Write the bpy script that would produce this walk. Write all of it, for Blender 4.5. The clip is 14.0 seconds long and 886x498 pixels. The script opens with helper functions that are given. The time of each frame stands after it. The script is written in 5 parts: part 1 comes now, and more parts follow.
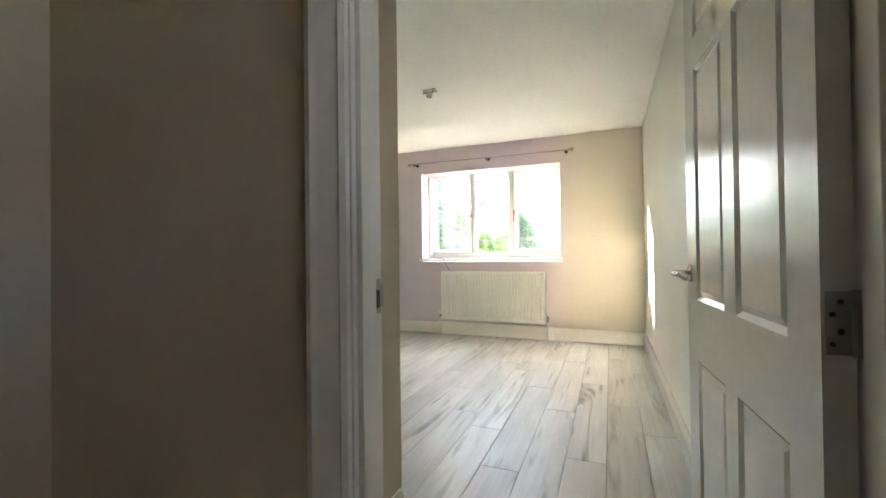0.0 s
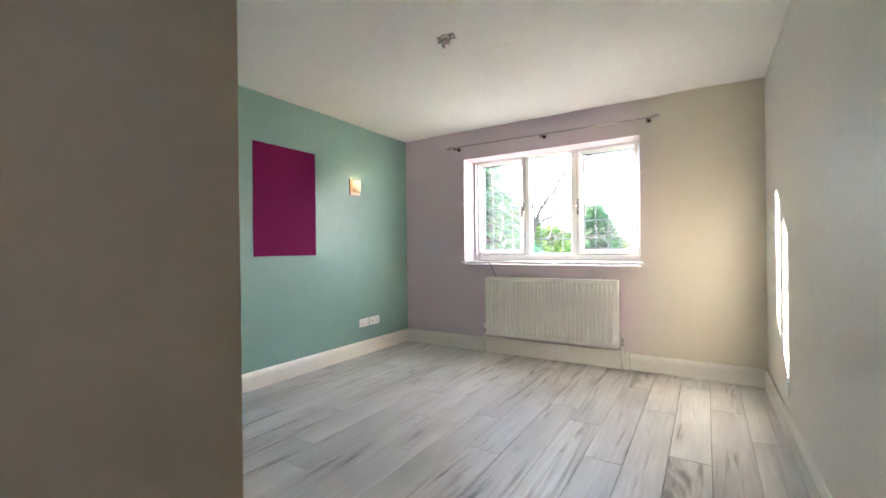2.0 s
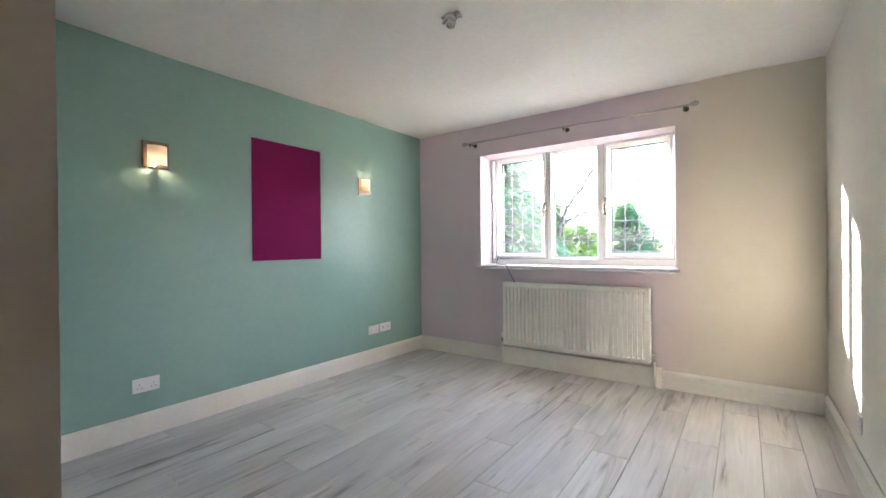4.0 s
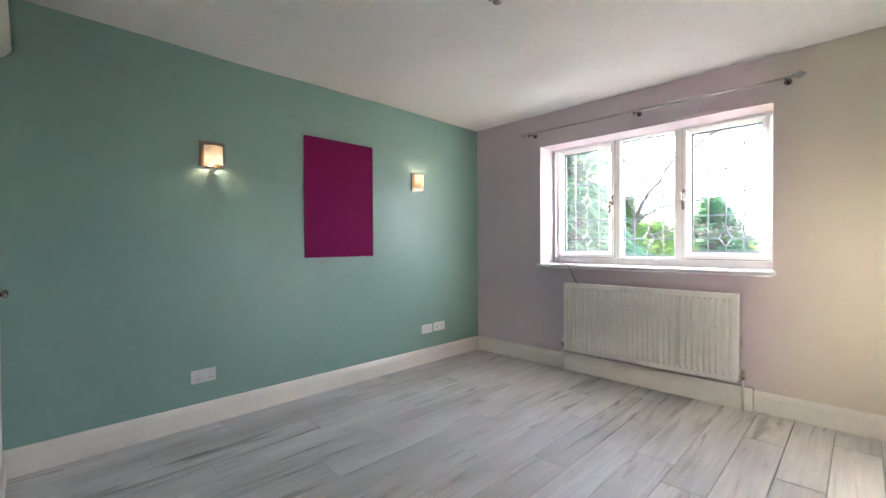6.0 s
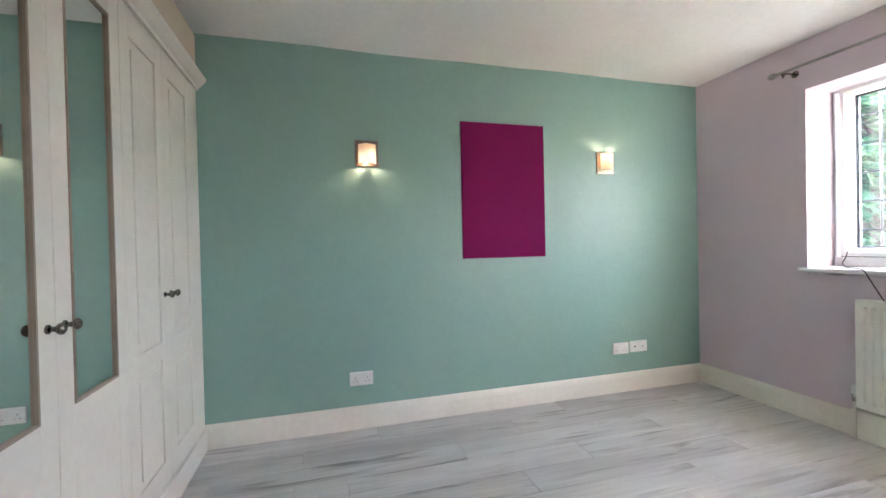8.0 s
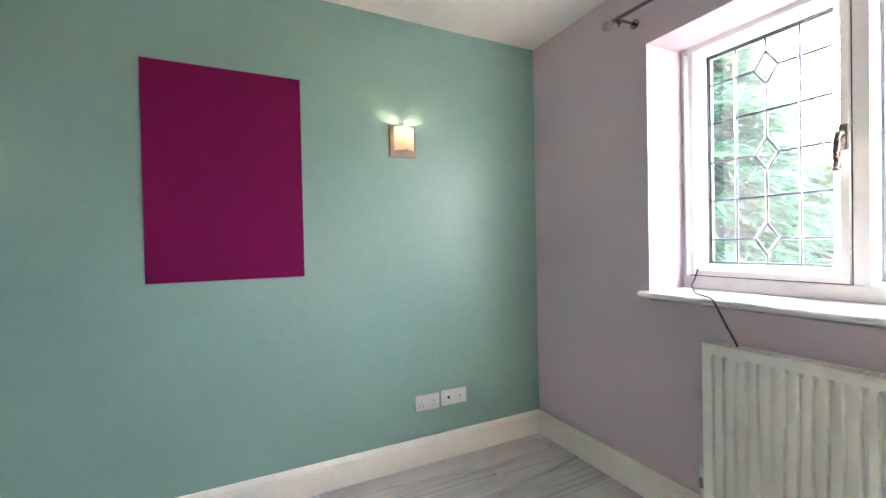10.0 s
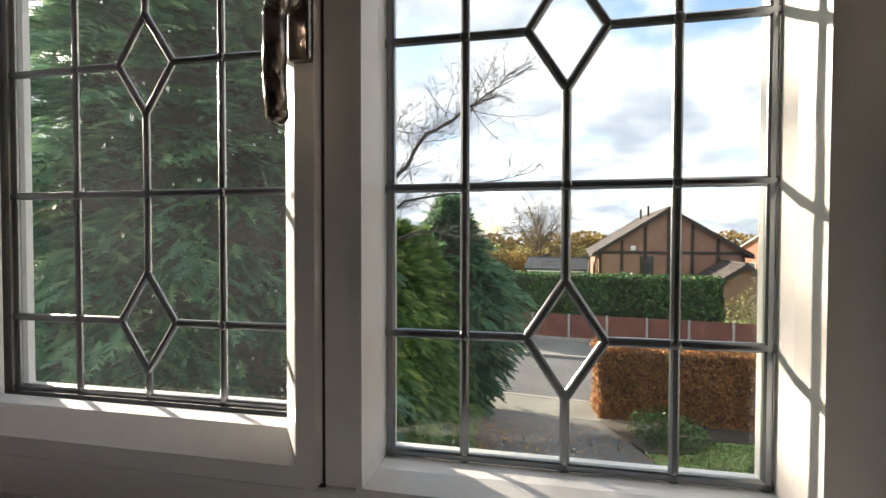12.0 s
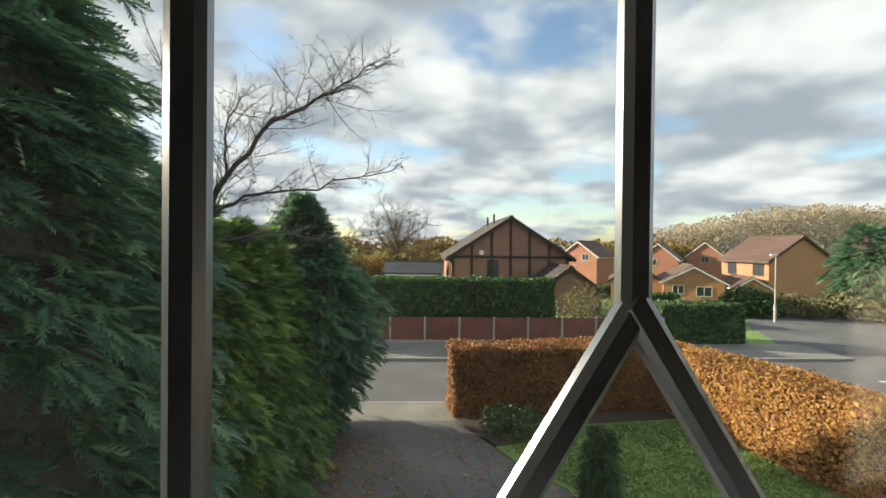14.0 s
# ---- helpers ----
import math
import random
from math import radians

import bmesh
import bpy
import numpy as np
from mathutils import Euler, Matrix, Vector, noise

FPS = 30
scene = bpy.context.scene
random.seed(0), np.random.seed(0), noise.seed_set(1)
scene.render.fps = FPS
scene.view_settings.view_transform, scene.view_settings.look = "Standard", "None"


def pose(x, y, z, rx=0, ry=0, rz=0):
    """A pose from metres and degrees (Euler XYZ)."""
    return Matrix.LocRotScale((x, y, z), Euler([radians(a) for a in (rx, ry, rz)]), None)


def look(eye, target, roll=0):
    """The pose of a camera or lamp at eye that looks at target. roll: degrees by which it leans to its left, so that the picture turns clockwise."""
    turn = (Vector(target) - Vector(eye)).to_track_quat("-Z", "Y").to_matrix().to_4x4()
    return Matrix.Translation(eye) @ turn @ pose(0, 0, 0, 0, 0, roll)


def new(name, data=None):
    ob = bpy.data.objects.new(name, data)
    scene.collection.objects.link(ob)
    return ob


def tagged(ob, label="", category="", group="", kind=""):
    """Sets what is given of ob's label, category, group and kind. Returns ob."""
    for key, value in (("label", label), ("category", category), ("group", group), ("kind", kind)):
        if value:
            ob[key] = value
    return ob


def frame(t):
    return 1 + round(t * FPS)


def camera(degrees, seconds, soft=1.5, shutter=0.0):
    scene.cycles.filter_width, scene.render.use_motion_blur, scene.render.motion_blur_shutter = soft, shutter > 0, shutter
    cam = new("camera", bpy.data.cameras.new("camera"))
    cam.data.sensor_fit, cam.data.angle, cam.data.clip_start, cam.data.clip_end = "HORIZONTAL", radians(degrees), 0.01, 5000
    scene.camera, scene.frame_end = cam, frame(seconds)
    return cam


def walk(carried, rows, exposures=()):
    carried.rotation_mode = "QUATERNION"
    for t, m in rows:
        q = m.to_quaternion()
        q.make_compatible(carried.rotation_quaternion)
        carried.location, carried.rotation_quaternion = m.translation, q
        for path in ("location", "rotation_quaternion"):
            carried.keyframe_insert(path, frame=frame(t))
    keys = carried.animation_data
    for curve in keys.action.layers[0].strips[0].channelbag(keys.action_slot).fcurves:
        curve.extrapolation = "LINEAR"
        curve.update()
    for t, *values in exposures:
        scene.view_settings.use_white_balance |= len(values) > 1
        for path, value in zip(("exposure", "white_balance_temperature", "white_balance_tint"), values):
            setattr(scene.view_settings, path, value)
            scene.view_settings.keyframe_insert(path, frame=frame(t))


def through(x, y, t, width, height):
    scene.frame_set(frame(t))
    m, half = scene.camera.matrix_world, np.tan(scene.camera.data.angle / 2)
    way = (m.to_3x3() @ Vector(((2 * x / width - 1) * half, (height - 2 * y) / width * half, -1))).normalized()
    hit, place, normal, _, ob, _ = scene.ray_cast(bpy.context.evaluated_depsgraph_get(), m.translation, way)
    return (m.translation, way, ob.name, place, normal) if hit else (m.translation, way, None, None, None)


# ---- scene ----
cam = camera(93.4, 14.0)
PATH = [
    (0, (-0.086, 0.152, 1.041), (-0.829, 2.008, 1.06), -0.7),
    (0.5, (-0.081, 0.446, 1.066), (-0.906, 2.268, 1.077), -0.8),
    (1, (-0.104, 0.715, 1.095), (-1.005, 2.5, 1.096), -0.7),
    (1.5, (-0.11, 0.978, 1.12), (-1.102, 2.714, 1.11), -0.9),
    (2, (-0.135, 1.148, 1.108), (-1.2, 2.841, 1.105), -0.7),
    (2.5, (-0.159, 1.279, 1.116), (-1.271, 2.942, 1.113), -0.6),
    (3, (-0.169, 1.373, 1.143), (-1.312, 3.014, 1.138), -0.6),
    (5.5, (-0.203, 1.579, 1.149), (-1.502, 3.1, 1.135), -0.2),
    (6, (-0.199, 1.674, 1.158), (-1.617, 3.085, 1.135), -0.3),
    (6.5, (-0.291, 1.755, 1.15), (-1.846, 3.013, 1.132), -0.5),
    (7, (-0.379, 1.898, 1.145), (-2.103, 2.911, 1.122), -0.9),
    (7.2, (-0.406, 1.966, 1.148), (-2.196, 2.859, 1.126), -1.0),
    (9.3, (-0.802, 2.951, 1.183), (-2.758, 3.368, 1.156), -1.4),
    (9.5, (-0.887, 3.104, 1.19), (-2.818, 3.626, 1.161), -1.4),
    (10, (-1.107, 3.511, 1.204), (-2.9, 4.397, 1.176), -1.2),
    (10.5, (-1.296, 3.913, 1.243), (-2.818, 5.209, 1.2), -0.7),
    (11, (-1.427, 4.326, 1.28), (-2.599, 5.946, 1.249), 0.1),
    (11.5, (-1.516, 4.719, 1.287), (-2.282, 6.567, 1.277), 0.3),
    (12, (-1.562, 5.0, 1.308), (-1.92, 6.967, 1.268), 0.1),
    (12.5, (-1.578, 5.199, 1.3), (-1.636, 7.198, 1.268), 0.4),
    (13, (-1.583, 5.306, 1.297), (-1.443, 7.301, 1.278), 0.4),
    (13.5, (-1.583, 5.352, 1.29), (-1.328, 7.335, 1.273), 0.6),
    (14, (-1.5812, 5.389, 1.279), (-1.2652, 7.364, 1.265), 0.6),
]
EXPOSURES = [(0, 5.9, 6250, 10), (0.5, 5.8, 6150, 11), (1, 5.65, 6000, 12), (2, 5.45, 5850, 15), (3, 5.4, 5750, 16), (5.5, 5.2, 5700, 17), (7, 5.45, 5650, 17), (9.5, 5.85, 5750, 19), (10.5, 4.75, 5600, 13), (11, 3.85, 5650, 12), (11.5, 2.75, 5650, 11), (12, 1.95, 6450, 14), (12.5, 1.45, 6400, 10), (13, 1.25, 6500, 9), (14, 1.25, 6500, 9)]
walk(cam, [(t, look(eye, target, roll)) for t, eye, target, roll in PATH], EXPOSURES)

# ---- sky and sun ----
SUN_EL, SUN_AZ = 17.0, math.atan2(-1.0, 0.5)
sun_way = Vector((math.sin(SUN_AZ) * math.cos(radians(SUN_EL)), math.cos(SUN_AZ) * math.cos(radians(SUN_EL)), math.sin(radians(SUN_EL))))
sun = new("sun", bpy.data.lights.new("sun", "SUN"))
sun.data.energy, sun.data.angle, sun.data.color = 5.0, radians(1.2), (1.0, 0.86, 0.66)
sun.matrix_basis = look(sun_way * 60, (0, 0, 0))

world = bpy.data.worlds.new("world")
scene.world = world
world.use_nodes = True
wn, wl = world.node_tree.nodes, world.node_tree.links
wn.clear()
sky = wn.new("ShaderNodeTexSky")
sky.sky_type, sky.sun_disc = "NISHITA", False
sky.sun_elevation, sky.sun_rotation = radians(SUN_EL), SUN_AZ
sky_gain = wn.new("ShaderNodeVectorMath")
sky_gain.operation = "SCALE"
sky_gain.inputs["Scale"].default_value = 0.115
wl.new(sky.outputs[0], sky_gain.inputs[0])
wc = wn.new("ShaderNodeTexCoord")
sep = wn.new("ShaderNodeSeparateXYZ")
wl.new(wc.outputs["Generated"], sep.inputs[0])
up = wn.new("ShaderNodeMath")
up.operation = "MAXIMUM"
up.inputs[1].default_value = 0.0
wl.new(sep.outputs["Z"], up.inputs[0])
lift = wn.new("ShaderNodeMath")
lift.operation = "ADD"
lift.inputs[1].default_value = 0.22
wl.new(up.outputs[0], lift.inputs[0])
plane = wn.new("ShaderNodeVectorMath")
plane.operation = "DIVIDE"
both = wn.new("ShaderNodeCombineXYZ")
for k in range(3):
    wl.new(lift.outputs[0], both.inputs[k])
wl.new(wc.outputs["Generated"], plane.inputs[0])
wl.new(both.outputs[0], plane.inputs[1])


def sky_noise(scale, detail, low, high, shift):
    mp = wn.new("ShaderNodeMapping")
    mp.inputs["Location"].default_value = shift
    wl.new(plane.outputs[0], mp.inputs[0])
    nz = wn.new("ShaderNodeTexNoise")
    nz.inputs["Scale"].default_value, nz.inputs["Detail"].default_value, nz.inputs["Roughness"].default_value = scale, detail, 0.55
    wl.new(mp.outputs[0], nz.inputs["Vector"])
    mr = wn.new("ShaderNodeMapRange")
    mr.interpolation_type = "SMOOTHSTEP"
    mr.inputs["From Min"].default_value, mr.inputs["From Max"].default_value = low, high
    wl.new(nz.outputs["Fac"], mr.inputs["Value"])
    return mr.outputs[0]


cover = sky_noise(1.6, 8.0, 0.36, 0.50, (3.1, 0.4, 0.0))
tone = sky_noise(2.3, 6.0, 0.35, 0.68, (0.7, 5.2, 1.0))
cloud = wn.new("ShaderNodeMix")
cloud.data_type = "RGBA"
cloud.inputs[6].default_value, cloud.inputs[7].default_value = (0.205, 0.228, 0.258, 1), (0.49, 0.49, 0.48, 1)
wl.new(tone, cloud.inputs[0])
skymix = wn.new("ShaderNodeMix")
skymix.data_type = "RGBA"
wl.new(cover, skymix.inputs[0])
wl.new(sky_gain.outputs[0], skymix.inputs[6])
wl.new(cloud.outputs[2], skymix.inputs[7])
bg = wn.new("ShaderNodeBackground")
bg.inputs["Strength"].default_value = 1.0
wl.new(skymix.outputs[2], bg.inputs["Color"])
wout = wn.new("ShaderNodeOutputWorld")
wl.new(bg.outputs[0], wout.inputs["Surface"])


# ---- materials ----
def base(name, rough=0.5, metal=0.0):
    m = bpy.data.materials.new(name)
    m.use_nodes = True
    nt = m.node_tree
    b = nt.nodes["Principled BSDF"]
    b.inputs["Roughness"].default_value, b.inputs["Metallic"].default_value = rough, metal
    return m, nt, b


def noise_node(nt, scale, detail=4.0, stretch=(1, 1, 1), rough=0.55, coord="Object"):
    tc = nt.nodes.new("ShaderNodeTexCoord")
    mp = nt.nodes.new("ShaderNodeMapping")
    mp.inputs["Scale"].default_value = stretch
    nt.links.new(tc.outputs[coord], mp.inputs[0])
    nz = nt.nodes.new("ShaderNodeTexNoise")
    nz.inputs["Scale"].default_value, nz.inputs["Detail"].default_value, nz.inputs["Roughness"].default_value = scale, detail, rough
    nt.links.new(mp.outputs[0], nz.inputs["Vector"])
    return nz


def ramp(nt, source, stops):
    r = nt.nodes.new("ShaderNodeValToRGB")
    while len(r.color_ramp.elements) < len(stops):
        r.color_ramp.elements.new(0.5)
    for e, (p, c) in zip(r.color_ramp.elements, stops):
        e.position, e.color = p, (*c, 1)
    nt.links.new(source, r.inputs[0])
    return r.outputs[0]


def blend(nt, a, b, fac, mode="MIX"):
    x = nt.nodes.new("ShaderNodeMix")
    x.data_type, x.blend_type = "RGBA", mode
    nt.links.new(a, x.inputs[6])
    nt.links.new(b, x.inputs[7])
    if isinstance(fac, float):
        x.inputs[0].default_value = fac
    else:
        nt.links.new(fac, x.inputs[0])
    return x.outputs[2]


def bump(nt, b, source, strength, dist=0.01):
    n = nt.nodes.new("ShaderNodeBump")
    n.inputs["Strength"].default_value, n.inputs["Distance"].default_value = strength, dist
    nt.links.new(source, n.inputs["Height"])
    nt.links.new(n.outputs[0], b.inputs["Normal"])


def paint(name, col, rough=0.6, vary=0.06, grain=220.0, relief=0.12, large=1.3):
    """A painted surface: slow blotches in tone, fine roller grain in relief."""
    m, nt, b = base(name, rough)
    lo = tuple(c * (1 - vary) for c in col)
    hi = tuple(min(1, c * (1 + vary)) for c in col)
    c1 = ramp(nt, noise_node(nt, large, 5).outputs["Fac"], [(0.3, lo), (0.7, hi)])
    c2 = ramp(nt, noise_node(nt, 28, 3).outputs["Fac"], [(0.35, (0.96,) * 3), (0.65, (1.0,) * 3)])
    nt.links.new(blend(nt, c1, c2, 1.0, "MULTIPLY"), b.inputs["Base Color"])
    if relief:
        bump(nt, b, noise_node(nt, grain, 2).outputs["Fac"], relief, 0.002)
    return m


def leafy(name, stops, rough=0.6, through=0.25, patch=0.8):
    """Foliage: each leaf its own tone, with slow patches over the whole plant."""
    m, nt, b = base(name, rough)
    g = nt.nodes.new("ShaderNodeNewGeometry")
    c1 = ramp(nt, g.outputs["Random Per Island"], stops)
    c2 = ramp(nt, noise_node(nt, patch, 3).outputs["Fac"], [(0.3, (0.6, 0.62, 0.6)), (0.7, (1.15, 1.12, 1.0))])
    col = blend(nt, c1, c2, 1.0, "MULTIPLY")
    nt.links.new(col, b.inputs["Base Color"])
    t = nt.nodes.new("ShaderNodeBsdfTranslucent")
    nt.links.new(col, t.inputs["Color"])
    mx = nt.nodes.new("ShaderNodeMixShader")
    mx.inputs[0].default_value = through
    nt.links.new(b.outputs[0], mx.inputs[1])
    nt.links.new(t.outputs[0], mx.inputs[2])
    nt.links.new(mx.outputs[0], nt.nodes["Material Output"].inputs["Surface"])
    return m


def brickwork(name, c1, c2, mortar, scale=4.4):
    m, nt, b = base(name, 0.85)
    tc = nt.nodes.new("ShaderNodeTexCoord")
    sp = nt.nodes.new("ShaderNodeSeparateXYZ")
    nt.links.new(tc.outputs["Object"], sp.inputs[0])
    ad = nt.nodes.new("ShaderNodeMath")
    ad.operation = "ADD"
    nt.links.new(sp.outputs[0], ad.inputs[0])
    nt.links.new(sp.outputs[1], ad.inputs[1])
    cb = nt.nodes.new("ShaderNodeCombineXYZ")
    nt.links.new(ad.outputs[0], cb.inputs[0])
    nt.links.new(sp.outputs[2], cb.inputs[1])
    br = nt.nodes.new("ShaderNodeTexBrick")
    br.inputs["Scale"].default_value = scale
    br.inputs["Brick Width"].default_value, br.inputs["Row Height"].default_value, br.inputs["Mortar Size"].default_value = 0.95, 0.33, 0.03
    for k, c in (("Color1", c1), ("Color2", c2), ("Mortar", mortar)):
        br.inputs[k].default_value = (*c, 1)
    nt.links.new(cb.outputs[0], br.inputs["Vector"])
    c = ramp(nt, noise_node(nt, 0.9, 4).outputs["Fac"], [(0.3, (0.78,) * 3), (0.7, (1.1,) * 3)])
    nt.links.new(blend(nt, br.outputs["Color"], c, 1.0, "MULTIPLY"), b.inputs["Base Color"])
    return m


def laminate():
    m, nt, b = base("grey laminate", 0.40)
    tc = nt.nodes.new("ShaderNodeTexCoord")
    oi = nt.nodes.new("ShaderNodeObjectInfo")
    off = nt.nodes.new("ShaderNodeVectorMath")
    off.operation = "MULTIPLY_ADD"
    cb = nt.nodes.new("ShaderNodeCombineXYZ")
    for k in range(3):
        nt.links.new(oi.outputs["Random"], cb.inputs[k])
    off.inputs[1].default_value = (37.0, 53.0, 11.0)
    nt.links.new(cb.outputs[0], off.inputs[0])
    nt.links.new(tc.outputs["Object"], off.inputs[2])

    def grain(scale, stretch, detail, warp=0.0):
        mp = nt.nodes.new("ShaderNodeMapping")
        mp.inputs["Scale"].default_value = stretch
        nt.links.new(off.outputs[0], mp.inputs[0])
        nz = nt.nodes.new("ShaderNodeTexNoise")
        nz.inputs["Scale"].default_value, nz.inputs["Detail"].default_value, nz.inputs["Distortion"].default_value = scale, detail, warp
        nt.links.new(mp.outputs[0], nz.inputs["Vector"])
        return nz.outputs["Fac"]

    body = ramp(nt, grain(2.2, (2.0, 0.5, 1), 3, 0.4), [(0.28, (0.47, 0.455, 0.44)), (0.5, (0.565, 0.55, 0.535)), (0.74, (0.67, 0.655, 0.635))])
    fine = ramp(nt, grain(8.0, (7, 0.30, 1), 4, 0.3), [(0.3, (0.90,) * 3), (0.7, (1.05,) * 3)])
    crack = ramp(nt, grain(1.7, (6.0, 0.55, 1), 8, 1.6), [(0.55, (1, 1, 1)), (0.63, (0.72, 0.70, 0.685)), (0.71, (0.34, 0.32, 0.31))])
    where = ramp(nt, grain(0.9, (1.6, 1.1, 1), 2, 0.5), [(0.36, (0, 0, 0)), (0.52, (1, 1, 1))])
    white = nt.nodes.new("ShaderNodeRGB")
    white.outputs[0].default_value = (1, 1, 1, 1)
    dark = blend(nt, white.outputs[0], crack, where)
    tone = ramp(nt, oi.outputs["Random"], [(0.0, (0.90,) * 3), (1.0, (1.06,) * 3)])
    c = blend(nt, body, fine, 1.0, "MULTIPLY")
    c = blend(nt, c, dark, 0.9, "MULTIPLY")
    c = blend(nt, c, tone, 1.0, "MULTIPLY")
    nt.links.new(c, b.inputs["Base Color"])
    bump(nt, b, grain(9.0, (10, 0.6, 1), 4), 0.08, 0.002)
    return m


def speckle(name, dark, light, scale, rough=0.9, slow=0.6, relief=0.5):
    m, nt, b = base(name, rough)
    c1 = ramp(nt, noise_node(nt, scale, 3).outputs["Fac"], [(0.35, dark), (0.65, light)])
    c2 = ramp(nt, noise_node(nt, slow, 5).outputs["Fac"], [(0.3, (0.7,) * 3), (0.7, (1.15,) * 3)])
    nt.links.new(blend(nt, c1, c2, 1.0, "MULTIPLY"), b.inputs["Base Color"])
    bump(nt, b, noise_node(nt, scale, 2).outputs["Fac"], relief, 0.02)
    return m


def glow(name, col, strength, rough=0.4):
    m, nt, b = base(name, rough)
    b.inputs["Base Color"].default_value = (*col, 1)
    b.inputs["Emission Color"].default_value = (*col, 1)
    b.inputs["Emission Strength"].default_value = strength
    return m


def clear_glass(name, low, high, scale):
    """Double glazing with a thin film of dirt, from low to high in cover."""
    m, nt, b = base(name, 0.0)
    tr = nt.nodes.new("ShaderNodeBsdfTransparent")
    tr.inputs[0].default_value = (0.95, 0.97, 0.96, 1)
    gl = nt.nodes.new("ShaderNodeBsdfGlossy")
    gl.inputs["Roughness"].default_value = 0.02
    mx = nt.nodes.new("ShaderNodeMixShader")
    mx.inputs[0].default_value = 0.045
    nt.links.new(tr.outputs[0], mx.inputs[1])
    nt.links.new(gl.outputs[0], mx.inputs[2])
    film = nt.nodes.new("ShaderNodeBsdfTranslucent")
    film.inputs[0].default_value = (0.8, 0.85, 0.9, 1)
    dirt = ramp(nt, noise_node(nt, scale, 6).outputs["Fac"], [(0.3, (low,) * 3), (0.75, (high,) * 3)])
    m2 = nt.nodes.new("ShaderNodeMixShader")
    nt.links.new(dirt, m2.inputs[0])
    nt.links.new(mx.outputs[0], m2.inputs[1])
    nt.links.new(film.outputs[0], m2.inputs[2])
    nt.links.new(m2.outputs[0], nt.nodes["Material Output"].inputs["Surface"])
    return m


GREEN = paint("sea green wall paint", (0.245, 0.40, 0.355), 0.36, 0.05)
PALE = paint("pale wall paint", (0.72, 0.69, 0.62), 0.5, 0.03)
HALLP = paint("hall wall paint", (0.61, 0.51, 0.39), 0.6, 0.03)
CEIL = paint("white ceiling paint", (0.84, 0.825, 0.80), 0.8, 0.02, 90.0, 0.10)


def mauve_to_cream():
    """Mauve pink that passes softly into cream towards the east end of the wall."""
    m, nt, b = base("mauve to cream window wall", 0.5)
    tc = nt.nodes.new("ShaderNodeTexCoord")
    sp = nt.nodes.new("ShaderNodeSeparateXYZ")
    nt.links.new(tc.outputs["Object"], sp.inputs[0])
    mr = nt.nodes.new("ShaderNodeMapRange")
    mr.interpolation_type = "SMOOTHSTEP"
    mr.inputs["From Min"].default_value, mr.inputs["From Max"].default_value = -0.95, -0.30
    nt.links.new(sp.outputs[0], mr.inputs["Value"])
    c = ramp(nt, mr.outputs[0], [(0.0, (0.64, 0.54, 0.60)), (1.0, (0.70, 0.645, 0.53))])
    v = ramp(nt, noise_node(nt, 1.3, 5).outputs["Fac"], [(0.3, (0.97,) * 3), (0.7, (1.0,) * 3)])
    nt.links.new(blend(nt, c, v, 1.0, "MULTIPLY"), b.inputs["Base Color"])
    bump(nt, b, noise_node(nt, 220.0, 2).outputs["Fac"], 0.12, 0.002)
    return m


FADE = mauve_to_cream()
GLOSS = paint("white gloss wood paint", (0.83, 0.80, 0.735), 0.22, 0.02, 60.0, 0.04)
UPVC = paint("white window plastic", (0.80, 0.79, 0.78), 0.28, 0.02, 50.0, 0.02)
SILL = paint("white sill gloss", (0.82, 0.80, 0.80), 0.25, 0.02, 60.0, 0.03)
ENAMEL = paint("cream white radiator enamel", (0.82, 0.81, 0.75), 0.3, 0.02, 80.0, 0.03)
PLASTIC = paint("white socket plastic", (0.80, 0.79, 0.78), 0.35, 0.02, 80.0, 0.02)
MAGENTA = paint("dark magenta paint", (0.165, 0.002, 0.07), 0.75, 0.05)
MAGENTA.node_tree.nodes["Principled BSDF"].inputs["Specular IOR Level"].default_value = 0.2
WARD = paint("white wardrobe laminate", (0.76, 0.72, 0.66), 0.3, 0.02, 60.0, 0.03)
CHROME = base("polished chrome", 0.12, 1.0)[0]
CHROME.node_tree.nodes["Principled BSDF"].inputs["Base Color"].default_value = (0.72, 0.70, 0.68, 1)
PEWTER = base("dark pewter", 0.25, 1.0)[0]
PEWTER.node_tree.nodes["Principled BSDF"].inputs["Base Color"].default_value = (0.25, 0.22, 0.20, 1)
STEEL = base("brushed steel", 0.3, 1.0)[0]
STEEL.node_tree.nodes["Principled BSDF"].inputs["Base Color"].default_value = (0.40, 0.38, 0.37, 1)
LEAD = base("window lead", 0.28, 0.8)[0]
LEAD.node_tree.nodes["Principled BSDF"].inputs["Base Color"].default_value = (0.25, 0.27, 0.29, 1)
BLACK = paint("black rubber", (0.02, 0.02, 0.02), 0.5, 0.1, 80.0, 0.02)
MIRROR = base("mirror silver", 0.02, 1.0)[0]
MIRROR.node_tree.nodes["Principled BSDF"].inputs["Base Color"].default_value = (0.82, 0.85, 0.84, 1)
TARNISH = base("tarnished plate", 0.3, 1.0)[0]
TARNISH.node_tree.nodes["Principled BSDF"].inputs["Base Color"].default_value = (0.30, 0.25, 0.20, 1)
BRONZE = paint("dull bronze trim", (0.32, 0.25, 0.19), 0.35, 0.1, 60.0, 0.02)
GLASS = clear_glass("window glass", 0.0004, 0.003, 3.0)
HAZY = clear_glass("smeared window glass", 0.002, 0.016, 2.2)
DROP = base("water drops", 0.02)[0]
